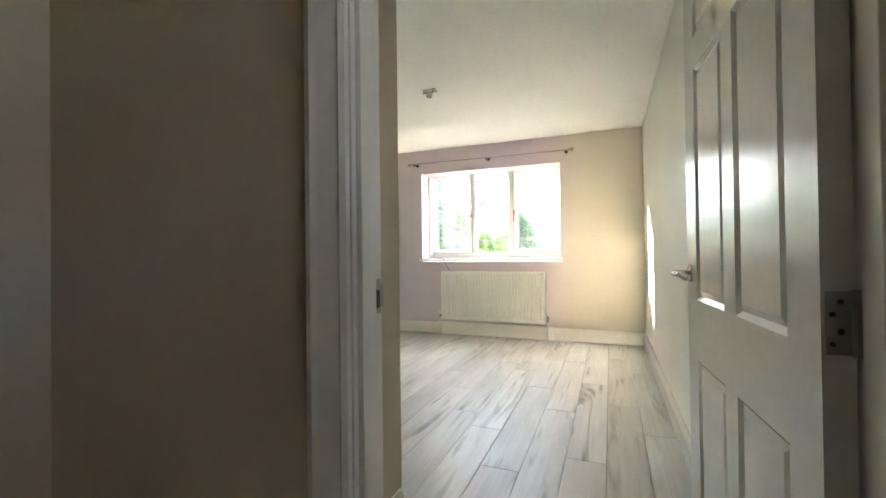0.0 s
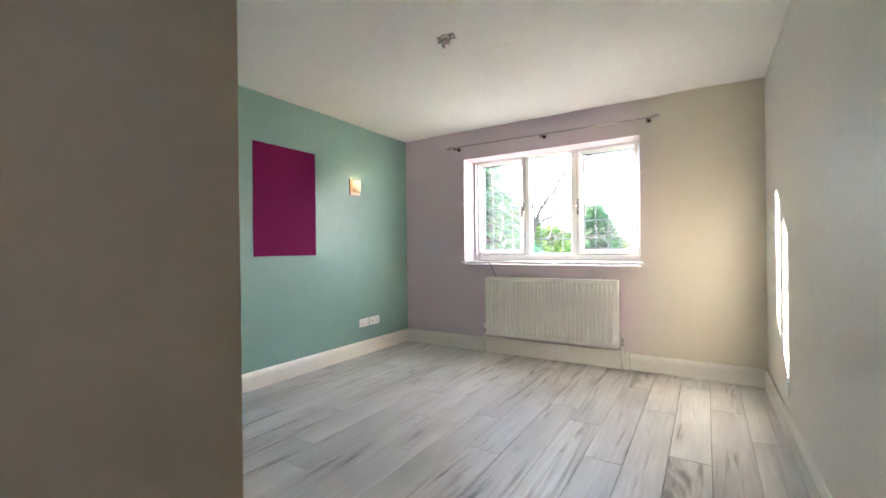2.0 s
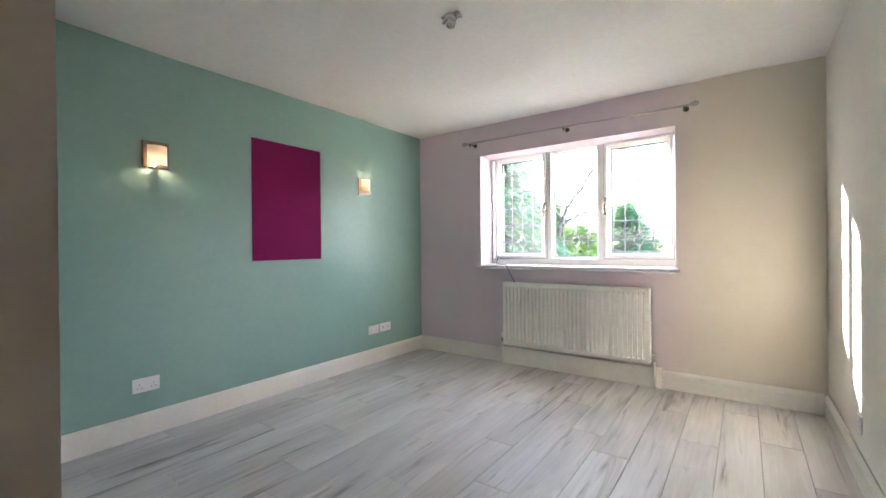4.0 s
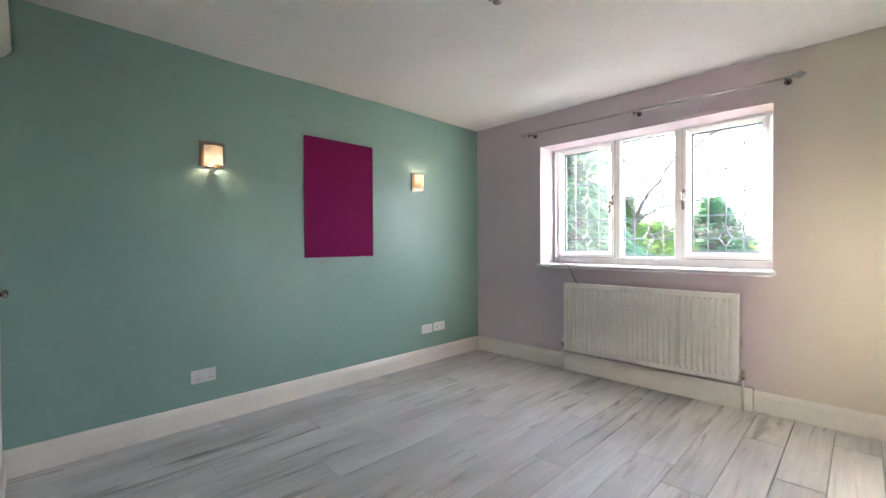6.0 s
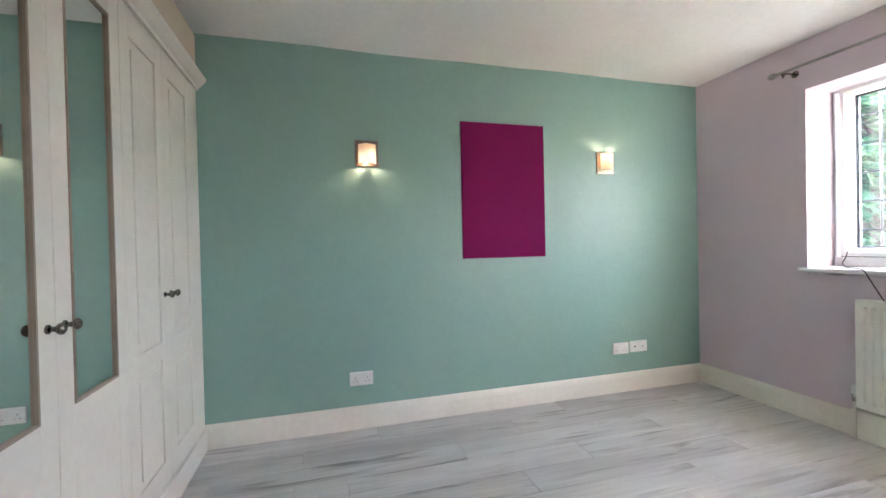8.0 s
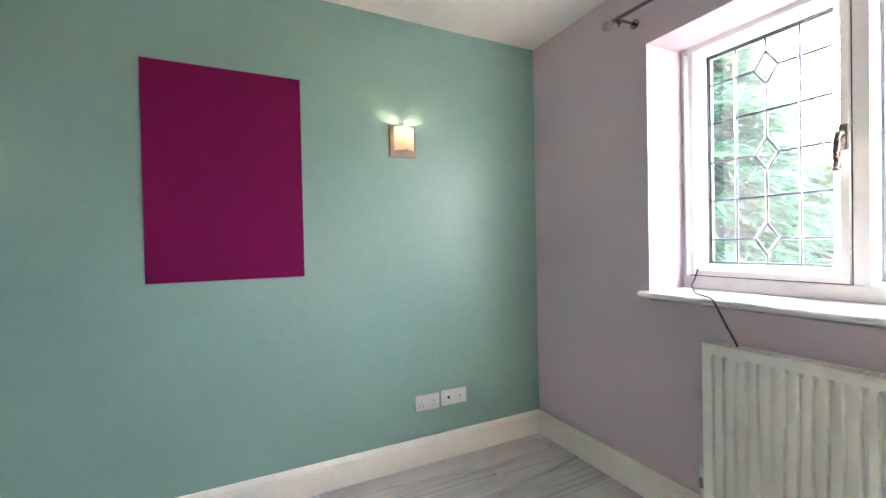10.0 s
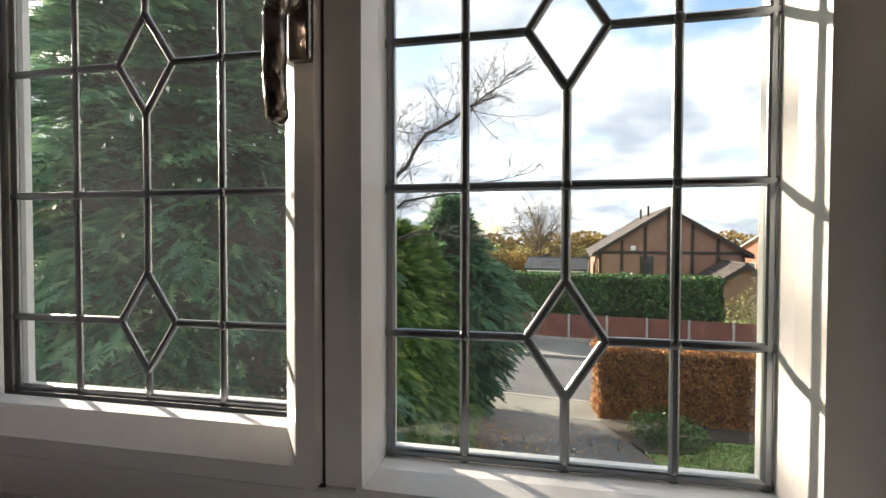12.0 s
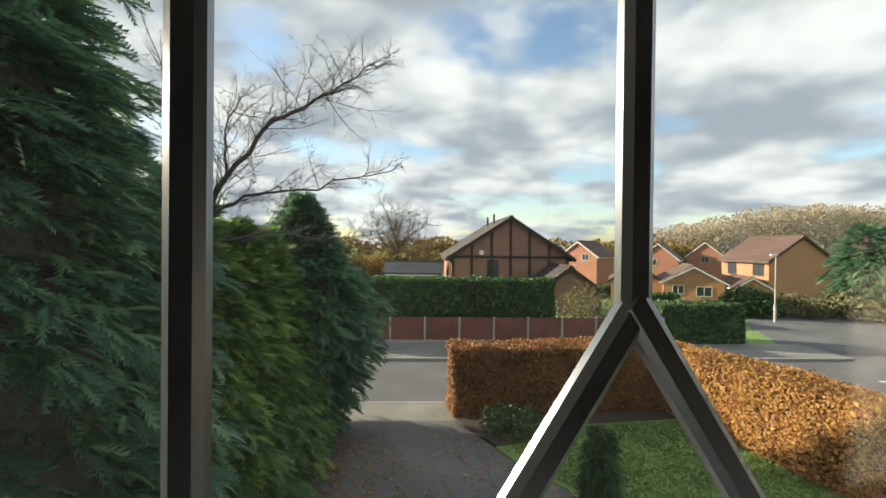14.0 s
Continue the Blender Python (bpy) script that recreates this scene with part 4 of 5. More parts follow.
street("pavement", [(-60, 12.5, -1.35, -0.10, -0.25, 0.012)], PAVING, "grey tarmac pavement across the drive", "pavement")
street("pavement_2", [(-60, 21.0, 4.72, 7.40, -0.25, 0.05)], PAVING, "grey tarmac pavement under the fence", "pavement")
street("kerb", [(-60 + 0.915 * k, -60 + 0.915 * k + 0.908, -0.10, 0.02, -0.25, 0.022) for k in range(40, 76)], KERB, "low concrete kerb stones", "kerb")
street("kerb_2", [(-60 + 0.915 * k, -60 + 0.915 * k + 0.908, 4.6, 4.73, -0.25, 0.085) for k in range(40, 88)], KERB, "raised concrete kerb stones", "kerb")
slab("driveway", [(-4.2, 5.8), (2.6, 5.8), (2.35, 11.0), (2.1, 12.9), (1.5, 13.8), (1.2, 14.7), (0.5, 16.42), (-4.2, 17.0)], GZ - 0.25, GZ + 0.006, DRIVE, "dark worn tarmac driveway with fallen leaves", "driveway")
slab("lawn", [(2.6, 5.8), (7.6, 5.8), (6.7, 15.9), (2.6, 16.1), (1.5, 15.6), (1.2, 14.7), (1.5, 13.8), (2.1, 12.9), (2.35, 11.0)], GZ - 0.25, GZ + 0.03, GRASS, "green lawn strewn with leaves", "lawn")
slab("flower_bed", [(0.55, 16.35), (1.25, 14.75), (2.3, 14.9), (3.0, 15.6), (6.6, 15.6), (6.6, 16.5)], GZ - 0.2, GZ + 0.05, SOIL, "bare soil border under the hedge", "border")
street("road_marking", [(19.0 + 2.0 * k, 20.2 + 2.0 * k, 1.9, 2.0, -0.05, -0.018) for k in range(6)], WHITEP, "faded white road markings", "road marking")


def leaves_mesh(name, pos, normal, size, rs, shape="leaf", droop=0.0):
    """Many small leaf faces, one island each, at the places given."""
    n = len(pos)
    t = rs.normal(size=(n, 3))
    t -= (t * normal).sum(1)[:, None] * normal
    t /= np.linalg.norm(t, axis=1)[:, None] + 1e-9
    b = np.cross(normal, t)
    s = size * (0.6 + 0.8 * rs.random(n))[:, None]
    if shape == "leaf":
        v = np.stack([pos - t * s, pos + b * s * 0.45 - normal * s * 0.15, pos + t * s, pos - b * s * 0.45 - normal * s * 0.15], 1)
        k = 4
    else:
        out = normal + np.array([0, 0, -droop])
        out /= np.linalg.norm(out, axis=1)[:, None]
        side = np.cross(out, np.array([0, 0, 1.0]) + 0.5 * rs.normal(size=(n, 3)))
        side /= np.linalg.norm(side, axis=1)[:, None] + 1e-9
        nrm = np.cross(side, out)
        rows = []
        for ang, ln in ((-0.75, 0.7), (-0.3, 0.95), (0.1, 1.1), (0.5, 0.9), (0.95, 0.65)):
            d = out * math.cos(ang) + side * math.sin(ang)
            w = side * math.cos(ang) - out * math.sin(ang)
            e = pos + d * s * ln - nrm * s * 0.12
            m = pos + d * s * ln * 0.55
            rows += [pos, m + w * s * 0.11, e, m - w * s * 0.11]
        v = np.stack(rows, 1)
        k = 20
    me = bpy.data.meshes.new(name)
    nv = n * k
    me.vertices.add(nv)
    me.vertices.foreach_set("co", v.reshape(-1).astype(np.float32))
    nf = nv // 4
    me.loops.add(nv)
    me.polygons.add(nf)
    me.loops.foreach_set("vertex_index", np.arange(nv, dtype=np.int32))
    me.polygons.foreach_set("loop_start", np.arange(0, nv, 4, dtype=np.int32))
    me.update(calc_edges=True)
    return me


def fronds_mesh(name, pos, out, length, rs, droop=0.3, k=6):
    """Feathery flat fronds: a drooping stem with leaflets to both sides, one island each."""
    n = len(pos)
    side = np.cross(out, np.array([0, 0, 1.0]) + 0.45 * rs.normal(size=(n, 3)))
    side /= np.linalg.norm(side, axis=1)[:, None] + 1e-9
    nrm = np.cross(side, out)
    ln = length[:, None]
    down = np.array([0, 0, -1.0])
    stem = [pos + ln * (out * (j / k) + down * (droop * (j / k) ** 2)) for j in range(k + 1)]
    tips = []
    for sg in (1, -1):
        for j in range(k):
            q = j / k
            w = 0.34 * (0.45 + q) * (1 - q) ** 0.7 * (0.75 + 0.5 * rs.random((n, 1)))
            tips.append(stem[j] * 0.4 + stem[j + 1] * 0.6 + ln * (out * (0.16 + 0.10 * (1 - q)) + side * (sg * w) - nrm * (0.05 + 0.2 * w)))
    v = np.stack(stem + tips, 1)
    m = v.shape[1]
    tri = []
    for g in range(2):
        for j in range(k):
            t = k + 1 + g * k + j
            tri += [j, j + 1, t] if g else [j + 1, j, t]
    idx = (np.arange(n)[:, None] * m + np.array(tri)[None, :]).reshape(-1).astype(np.int32)
    me = bpy.data.meshes.new(name)
    me.vertices.add(n * m)
    me.vertices.foreach_set("co", v.reshape(-1).astype(np.float32))
    me.loops.add(len(idx))
    me.polygons.add(len(idx) // 3)
    me.loops.foreach_set("vertex_index", idx)
    me.polygons.foreach_set("loop_start", np.arange(0, len(idx), 3, dtype=np.int32))
    me.update(calc_edges=True)
    return me


def conifer(label, x, y, height, radius, nb, per, size, material, seed, belly=0.25, power=0.8, foot=0.0, group="conifers beside the drive"):
    """A dense conifer: a trunk, and a crown of nb arching boughs, each hung with feathery fronds."""
    rs = np.random.RandomState(seed)
    tr = thing("conifer_tree", label, "tree", pose(x, y, GZ), group)
    part("trunk", tube(bmesh.new(), (0, 0, -0.1), (0, 0, height * 0.93), 0.16, 0.02, 8), BARK, tr)
    bh, ba = rs.random(nb) ** 1.1, rs.random(nb) * 2 * np.pi
    prof = np.where(bh < belly, foot + (1 - foot) * (bh / belly) ** 0.6, ((1 - bh) / (1 - belly)) ** power)
    br = radius * prof * (0.66 + 0.48 * rs.random(nb) ** 1.4) + 0.05
    w = np.repeat(np.arange(nb), per)
    n = nb * per
    q = 1 - 0.5 * rs.random(n) ** 1.4
    h, r, jit = bh[w], br[w] * q, rs.normal(size=n) * (0.35 * size + 0.10 * br[w]) * (1.15 - q)
    a = ba[w]
    z = 0.1 + h * (height - 0.1) + br[w] * (0.22 * q - 0.40 * q ** 2) + rs.normal(size=n) * 0.12 * size
    pos = np.stack([r * np.cos(a) - jit * np.sin(a), r * np.sin(a) + jit * np.cos(a), np.maximum(z, 0.05)], 1)
    b = a + rs.normal(size=n) * 0.65
    out = np.stack([np.cos(b), np.sin(b), 0.25 - 0.5 * q + 1.3 * h ** 4 + 0.18 * rs.normal(size=n)], 1)
    out /= np.linalg.norm(out, axis=1)[:, None]
    part("crown", fronds_mesh("crown", pos, out, size * (0.55 + 0.7 * rs.random(n)), rs, 0.32), material, tr)
    # dark inner body of dead boughs, so that the crown is not seen through
    bm = bmesh.new()
    lv = [(0.02, 0.35 + 0.5 * foot), (belly, 0.62), (0.5, 0.62 * ((0.5) / (1 - belly)) ** power), (0.8, 0.55 * (0.2 / (1 - belly)) ** power), (0.95, 0.02)]
    rings = [[bm.verts.new((radius * q * math.cos(k * 0.628) * (0.85 + 0.3 * rs.rand()), radius * q * math.sin(k * 0.628) * (0.85 + 0.3 * rs.rand()), hh * height)) for k in range(10)] for hh, q in lv]
    for A, B in zip(rings, rings[1:]):
        for k in range(10):
            bm.faces.new((A[k], A[(k + 1) % 10], B[(k + 1) % 10], B[k]))
    part("inner_boughs", bm, BARK, tr)


D1, D2 = "tall dark green conifer with drooping sprays", "yellow-green conifer in the row beside the drive"
conifer(D1, -5.45, 9.4, 9.6, 2.35, 2500, 26, 0.225, CONIF, 1, 0.35, 0.55, 0.75)
conifer(D1, -5.6, 12.0, 6.4, 2.0, 700, 18, 0.36, CONIF, 2, 0.15, 0.8, 0.7)
conifer(D2, -4.25, 11.6, 5.6, 1.25, 750, 18, 0.27, CONIF2, 3, 0.3, 0.6, 0.9)
conifer(D2, -3.95, 12.9, 5.0, 1.15, 700, 18, 0.27, CONIF2, 4, 0.3, 0.6, 0.9)
conifer(D2, -3.85, 14.3, 4.9, 1.2, 700, 18, 0.27, CONIF2, 5, 0.3, 0.6, 0.9)
conifer("broad dark conifer at the end of the drive", -3.4, 16.1, 5.8, 2.05, 1100, 20, 0.30, CONIF, 6, 0.56, 0.95, 0.2)
conifer("small clipped upright conifer on the lawn", 2.42, 12.3, 1.45, 0.36, 420, 14, 0.085, HEDGE, 7, 0.3, 0.3, 0.85, "")
conifer("dense round-topped conifer beside far houses", 33.0, 30.0, 6.3, 2.2, 400, 12, 0.6, CONIF, 8, 0.4, 0.4, 0.9, "")


def hedge(name, label, x0, x1, y0, y1, z1, count, size, material, seed, m, ragged=0.06, core=None):
    """A clipped hedge: a twiggy core and a coat of separate leaves."""
    rs = np.random.RandomState(seed)
    h = thing(name, label, "hedge", m)
    part("core", boxes((x0 + 0.12, x1 - 0.12, y0 + 0.12, y1 - 0.12, 0.0, z1 - 0.12)), core or BARK, h, "dark inner twigs")
    lx, ly = x1 - x0, y1 - y0
    areas = np.array([lx * z1, lx * z1, ly * z1, ly * z1, lx * ly])
    f = rs.choice(5, count, p=areas / areas.sum())
    u, v = rs.random(count), rs.random(count)
    pos, nrm = np.zeros((count, 3)), np.zeros((count, 3))
    for k in range(5):
        s = f == k
        if k < 2:
            pos[s] = np.stack([x0 + lx * u[s], np.full(s.sum(), (y0, y1)[k]), z1 * v[s]], 1)
            nrm[s] = (0, -1 if k == 0 else 1, 0.3)
        elif k < 4:
            pos[s] = np.stack([np.full(s.sum(), (x0, x1)[k - 2]), y0 + ly * u[s], z1 * v[s]], 1)
            nrm[s] = (-1 if k == 2 else 1, 0, 0.3)
        else:
            pos[s] = np.stack([x0 + lx * u[s], y0 + ly * v[s], np.full(s.sum(), z1)], 1)
            nrm[s] = (0, 0, 1)
    wob = np.array([noise.noise((p[0] * 1.3 + seed, p[1] * 1.3, p[2] * 1.3)) for p in pos])
    pos += nrm * (ragged * (wob * 1.3 + rs.normal(size=count) * 0.5))[:, None]
    pos[:, 2] = np.maximum(pos[:, 2], 0.03)
    nrm = nrm + 0.65 * rs.normal(size=(count, 3))
    nrm /= np.linalg.norm(nrm, axis=1)[:, None]
    part("leaves", leaves_mesh("leaves", pos, nrm, size, rs), material, h)


hedge("beech_hedge", "russet autumn beech hedge clipped square", 0.0, 6.5, -0.55, 0.55, 1.86, 60000, 0.040, RUSSET_SHADED, 11, pose(0.55, 17.05, GZ, 0, 0, -3.0), 0.07)
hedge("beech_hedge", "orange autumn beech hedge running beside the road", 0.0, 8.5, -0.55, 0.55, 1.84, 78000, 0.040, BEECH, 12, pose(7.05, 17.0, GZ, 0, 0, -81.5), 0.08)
hedge("clipped_hedge", "dark green clipped hedge behind a fence", -6.0, 9.0, 8.0, 9.6, 3.02, 26000, 0.10, HEDGE, 13, STREET, 0.07)
hedge("clipped_hedge", "green clipped hedge at the street corner", 14.3, 18.4, 7.6, 9.4, 1.85, 12000, 0.10, HEDGE, 14, STREET, 0.07)
hedge("clipped_hedge", "low green clipped hedge before a bungalow", 15.5, 18.5, 13.2, 14.2, 1.75, 2600, 0.16, HEDGE, 15, STREET, 0.06)


def shrub(name, label, x, y, r, h, count, size, material, seed):
    rs = np.random.RandomState(seed)
    s = thing(name, label, "shrub", pose(x, y, GZ - 0.03))
    bm = bmesh.new()
    for k in range(26):
        a, e = rs.rand() * 6.283, 0.3 + 0.7 * rs.rand()
        p0, p1 = Vector((0.1 * math.cos(a), 0.1 * math.sin(a), -0.05)), Vector((r * e * math.cos(a) * 0.6, r * e * math.sin(a) * 0.6, h * 0.55))
        p2 = Vector((r * e * math.cos(a + 0.3), r * e * math.sin(a + 0.3), h * (1.05 - 0.4 * e)))
        tube(bm, p0, p1, 0.025, 0.015, 5)
        tube(bm, p1, p2, 0.015, 0.004, 5)
    part("stems", bm, TWIG, s)
    a, u, w = rs.rand(count) * 6.283, rs.rand(count) ** 0.5, rs.rand(count)
    pos = np.stack([r * u * np.cos(a), r * u * np.sin(a), 0.1 + h * w * (1.05 - 0.55 * u ** 2)], 1)
    pos += 0.1 * rs.normal(size=pos.shape)
    nrm = rs.normal(size=(count, 3))
    nrm /= np.linalg.norm(nrm, axis=1)[:, None]
    part("leaves", leaves_mesh("leaves", pos, nrm, size, rs), material, s)


shrub("shrub", "pale thinning shrub behind the fence", 10.0, 27.2, 1.7, 2.6, 1800, 0.09, SHRUB, 21)
for k, (x, y, r, h) in enumerate(((28.0, 31.5, 2.6, 1.4), (32.0, 29.5, 2.8, 2.0), (35.0, 27.0, 3.6, 3.3), (38.5, 24.5, 3.5, 3.0), (24.8, 31.5, 1.8, 1.9))):
    shrub("shrub", "tangled olive brown shrub beside the road", x, y, r, h, 2600, 0.15, SHRUB if k < 4 else HEDGE, 22 + k)
shrub("shrub", "low green shrub at the foot of the hedge", 1.9, 15.6, 0.8, 0.5, 1500, 0.05, HEDGE, 31)

# fence
fence = thing("garden_fence", "brown board fence with concrete posts and gravel boards", "fence", STREET)
FP = 1.655
for k in range(-3, 9):
    u = 0.98 + FP * k
    part("post", boxes((u - 0.05, u + 0.05, 7.42, 7.53, 0.0, 1.30), bevel=0.01), CONCRETE, fence, "pale concrete post")
    if k < 8:
        part("gravel_board", boxes((u + 0.05, u + FP - 0.05, 7.455, 7.50, 0.0, 0.2)), CONCRETE, fence, "pale concrete gravel board")
        bm = bmesh.new()
        for j in range(11):
            a = u + 0.05 + (FP - 0.1) * j / 11
            box(bm, a, a + (FP - 0.1) / 11 - 0.006, 7.46 + 0.006 * (j % 2), 7.485 + 0.006 * (j % 2), 0.2, 1.24)
        box(bm, u + 0.05, u + FP - 0.05, 7.45, 7.50, 1.24, 1.27)
        part("panel", bm, FENCE, fence)


def limb(bm, rs, p, d, length, r, depth, spread, up, segs=5, least=0.0034):
    """A tapering crooked limb that forks into finer ones."""
    pts = [Vector(p)]
    d = Vector(d).normalized()
    for k in range(segs):
        d = (d + Vector(rs.normal(size=3)) * 0.17 + Vector((0, 0, up)) * 0.08).normalized()
        pts.append(pts[-1] + d * (length / segs))
    ns = 6 if r > 0.03 else 4 if r > 0.008 else 3
    ring = None
    for k, q in enumerate(pts):
        rr = r * (1 - 0.75 * k / segs)
        ax = (pts[min(k + 1, segs)] - pts[max(k - 1, 0)]).normalized()
        s = ax.orthogonal().normalized()
        t = ax.cross(s)
        now = [bm.verts.new(q + s * (rr * math.cos(6.283 * j / ns)) + t * (rr * math.sin(6.283 * j / ns))) for j in range(ns)]
        if ring:
            for j in range(ns):
                bm.faces.new((ring[j], ring[(j + 1) % ns], now[(j + 1) % ns], now[j]))
        ring = now
        if depth > 0 and k >= 1:
            for _ in range(2 if depth > 1 else 2 + rs.randint(0, 2)):
                ax2 = (d + Vector(rs.normal(size=3)) * spread).normalized()
                limb(bm, rs, q, ax2, length * (0.30 + 0.28 * rs.rand()), max(rr * 0.42, min(rr, least)), depth - 1, spread, up, max(3, segs - 1), least)


def bare_tree(label, x, y, z, parts_, seed, least):
    rs = np.random.RandomState(seed)
    tr = thing("bare_tree", label, "tree", pose(x, y, z))
    for name, p, d, length, r, depth, spread, up in parts_:
        bm = bmesh.new()
        limb(bm, rs, p, d, length, r, depth, spread, up, 5, least)
        part(name, bm, BARK if depth == 0 else TWIG, tr)


def bough(tr, rs, pts, r, twigs, length):
    """A long bough along a gentle curve, with forked twigs all along it."""
    bm = bmesh.new()
    pts = [Vector(p) for p in pts]
    fine = []
    for a, b in zip(pts, pts[1:]):
        fine += [a.lerp(b, k / 4) + Vector(rs.normal(size=3)) * 0.018 for k in range(4)]
    fine.append(pts[-1])
    for k, (a, b) in enumerate(zip(fine, fine[1:])):
        q0, q1 = (r * (1 - 0.85 * i / len(fine)) for i in (k, k + 1))
        tube(bm, a, b, q0, q1, 6)
        for _ in range(twigs):
            d = ((b - a).normalized() + Vector((0.1, 0, 0.25)) + Vector(rs.normal(size=3)) * 0.75).normalized()
            limb(bm, rs, a.lerp(b, rs.rand()), d, length * (0.5 + 0.9 * rs.rand()) * (1 - 0.35 * k / len(fine)), 0.0072, 2 if rs.rand() < 0.75 else 1, 0.6, 0.4, 4)
    part("bough", bm, BARK, tr)


rs = np.random.RandomState(41)
tree = thing("bare_tree", "bare tree with long thin branches among the conifers", "tree", pose(-4.0, 11.2, GZ))
part("trunk", tube(bmesh.new(), (-0.5, 0, -0.1), (0.25, 0, 5.1), 0.13, 0.06, 8), BARK, tree)
bough(tree, rs, [(0.2, 0, 5.0), (0.45, 0, 5.5), (1.05, -0.05, 6.3), (1.6, 0, 6.62), (1.85, 0, 6.75), (2.4, 0.05, 7.22)], 0.042, 3, 0.85)
bough(tree, rs, [(0.2, 0.1, 5.0), (0.7, 0.05, 5.32), (1.6, 0, 5.45), (2.55, 0.05, 5.7)], 0.026, 2, 0.6)
bough(tree, rs, [(0.5, 0, 5.6), (0.4, 0.2, 6.1), (0.55, 0.3, 6.7)], 0.022, 2, 0.75)
bough(tree, rs, [(0.1, 0.2, 4.7), (0.8, 0.6, 4.85), (1.7, 0.9, 4.75), (2.6, 1.2, 4.9)], 0.022, 2, 0.6)
bough(tree, rs, [(0.3, -0.1, 5.2), (-0.1, -0.1, 6.0), (-0.2, -0.2, 6.9)], 0.03, 2, 0.8)
bare_tree("round-headed bare tree beyond the fence", 0.9, 60.0, GZ, [
    ("trunk", (0, 0, -0.1), (0, 0, 1), 4.6, 0.32, 0, 0.4, 0.3),
    ("limb", (0, 0, 3.6), (0.05, 0, 1), 6.0, 0.2, 3, 0.8, 0.3),
    ("limb", (0, 0, 3.6), (-0.15, 0.1, 1), 5.8, 0.16, 3, 0.8, 0.3)] + [
    ("limb", (0, 0, 2.6 + 0.2 * k), (math.cos(2.4 * k), math.sin(2.4 * k), 0.55 + 0.09 * k), 5.4, 0.13, 3, 0.75, 0.25) for k in range(9)], 42, 0.03)
for k, (x, y, r, h) in enumerate(((-4.5, 58, 3.0, 3.6), (-0.5, 62, 3.4, 4.2), (4.0, 66, 3.0, 4.4), (-9.0, 60, 3.5, 5.0))):
    shrub("autumn_shrub", "golden autumn bushes beyond the fence", x, y, r, h, 2600, 0.2, GOLD, 51 + k)

# far woodland: one mass of twigs
rs = np.random.RandomState(61)
pos, n_ = [], 44000
cx_ = 80 + rs.rand(170) * 95
cy_ = 108 + rs.rand(170) * 22
rad_ = 2.4 + rs.rand(170) * 2.6
top_ = 6 + 9.5 * np.clip((cx_ - 78) / 45, 0, 1) + rs.rand(170) * 2.5
w = rs.randint(0, 170, n_)
dirs = rs.normal(size=(n_, 3))
dirs /= np.linalg.norm(dirs, axis=1)[:, None]
pos = np.stack([cx_[w] + dirs[:, 0] * rad_[w], cy_[w] + dirs[:, 1] * rad_[w], top_[w] * 0.62 + dirs[:, 2] * top_[w] * 0.42], 1)
pos[:, 2] = np.maximum(pos[:, 2], 0.2) + GZ
tagged(part("far_woodland", leaves_mesh("far_woodland", pos, dirs, 0.55, rs, "spray", -0.8), FARWOOD), "tan leafless woodland paled by haze on the horizon", "woodland", "", "stuff")


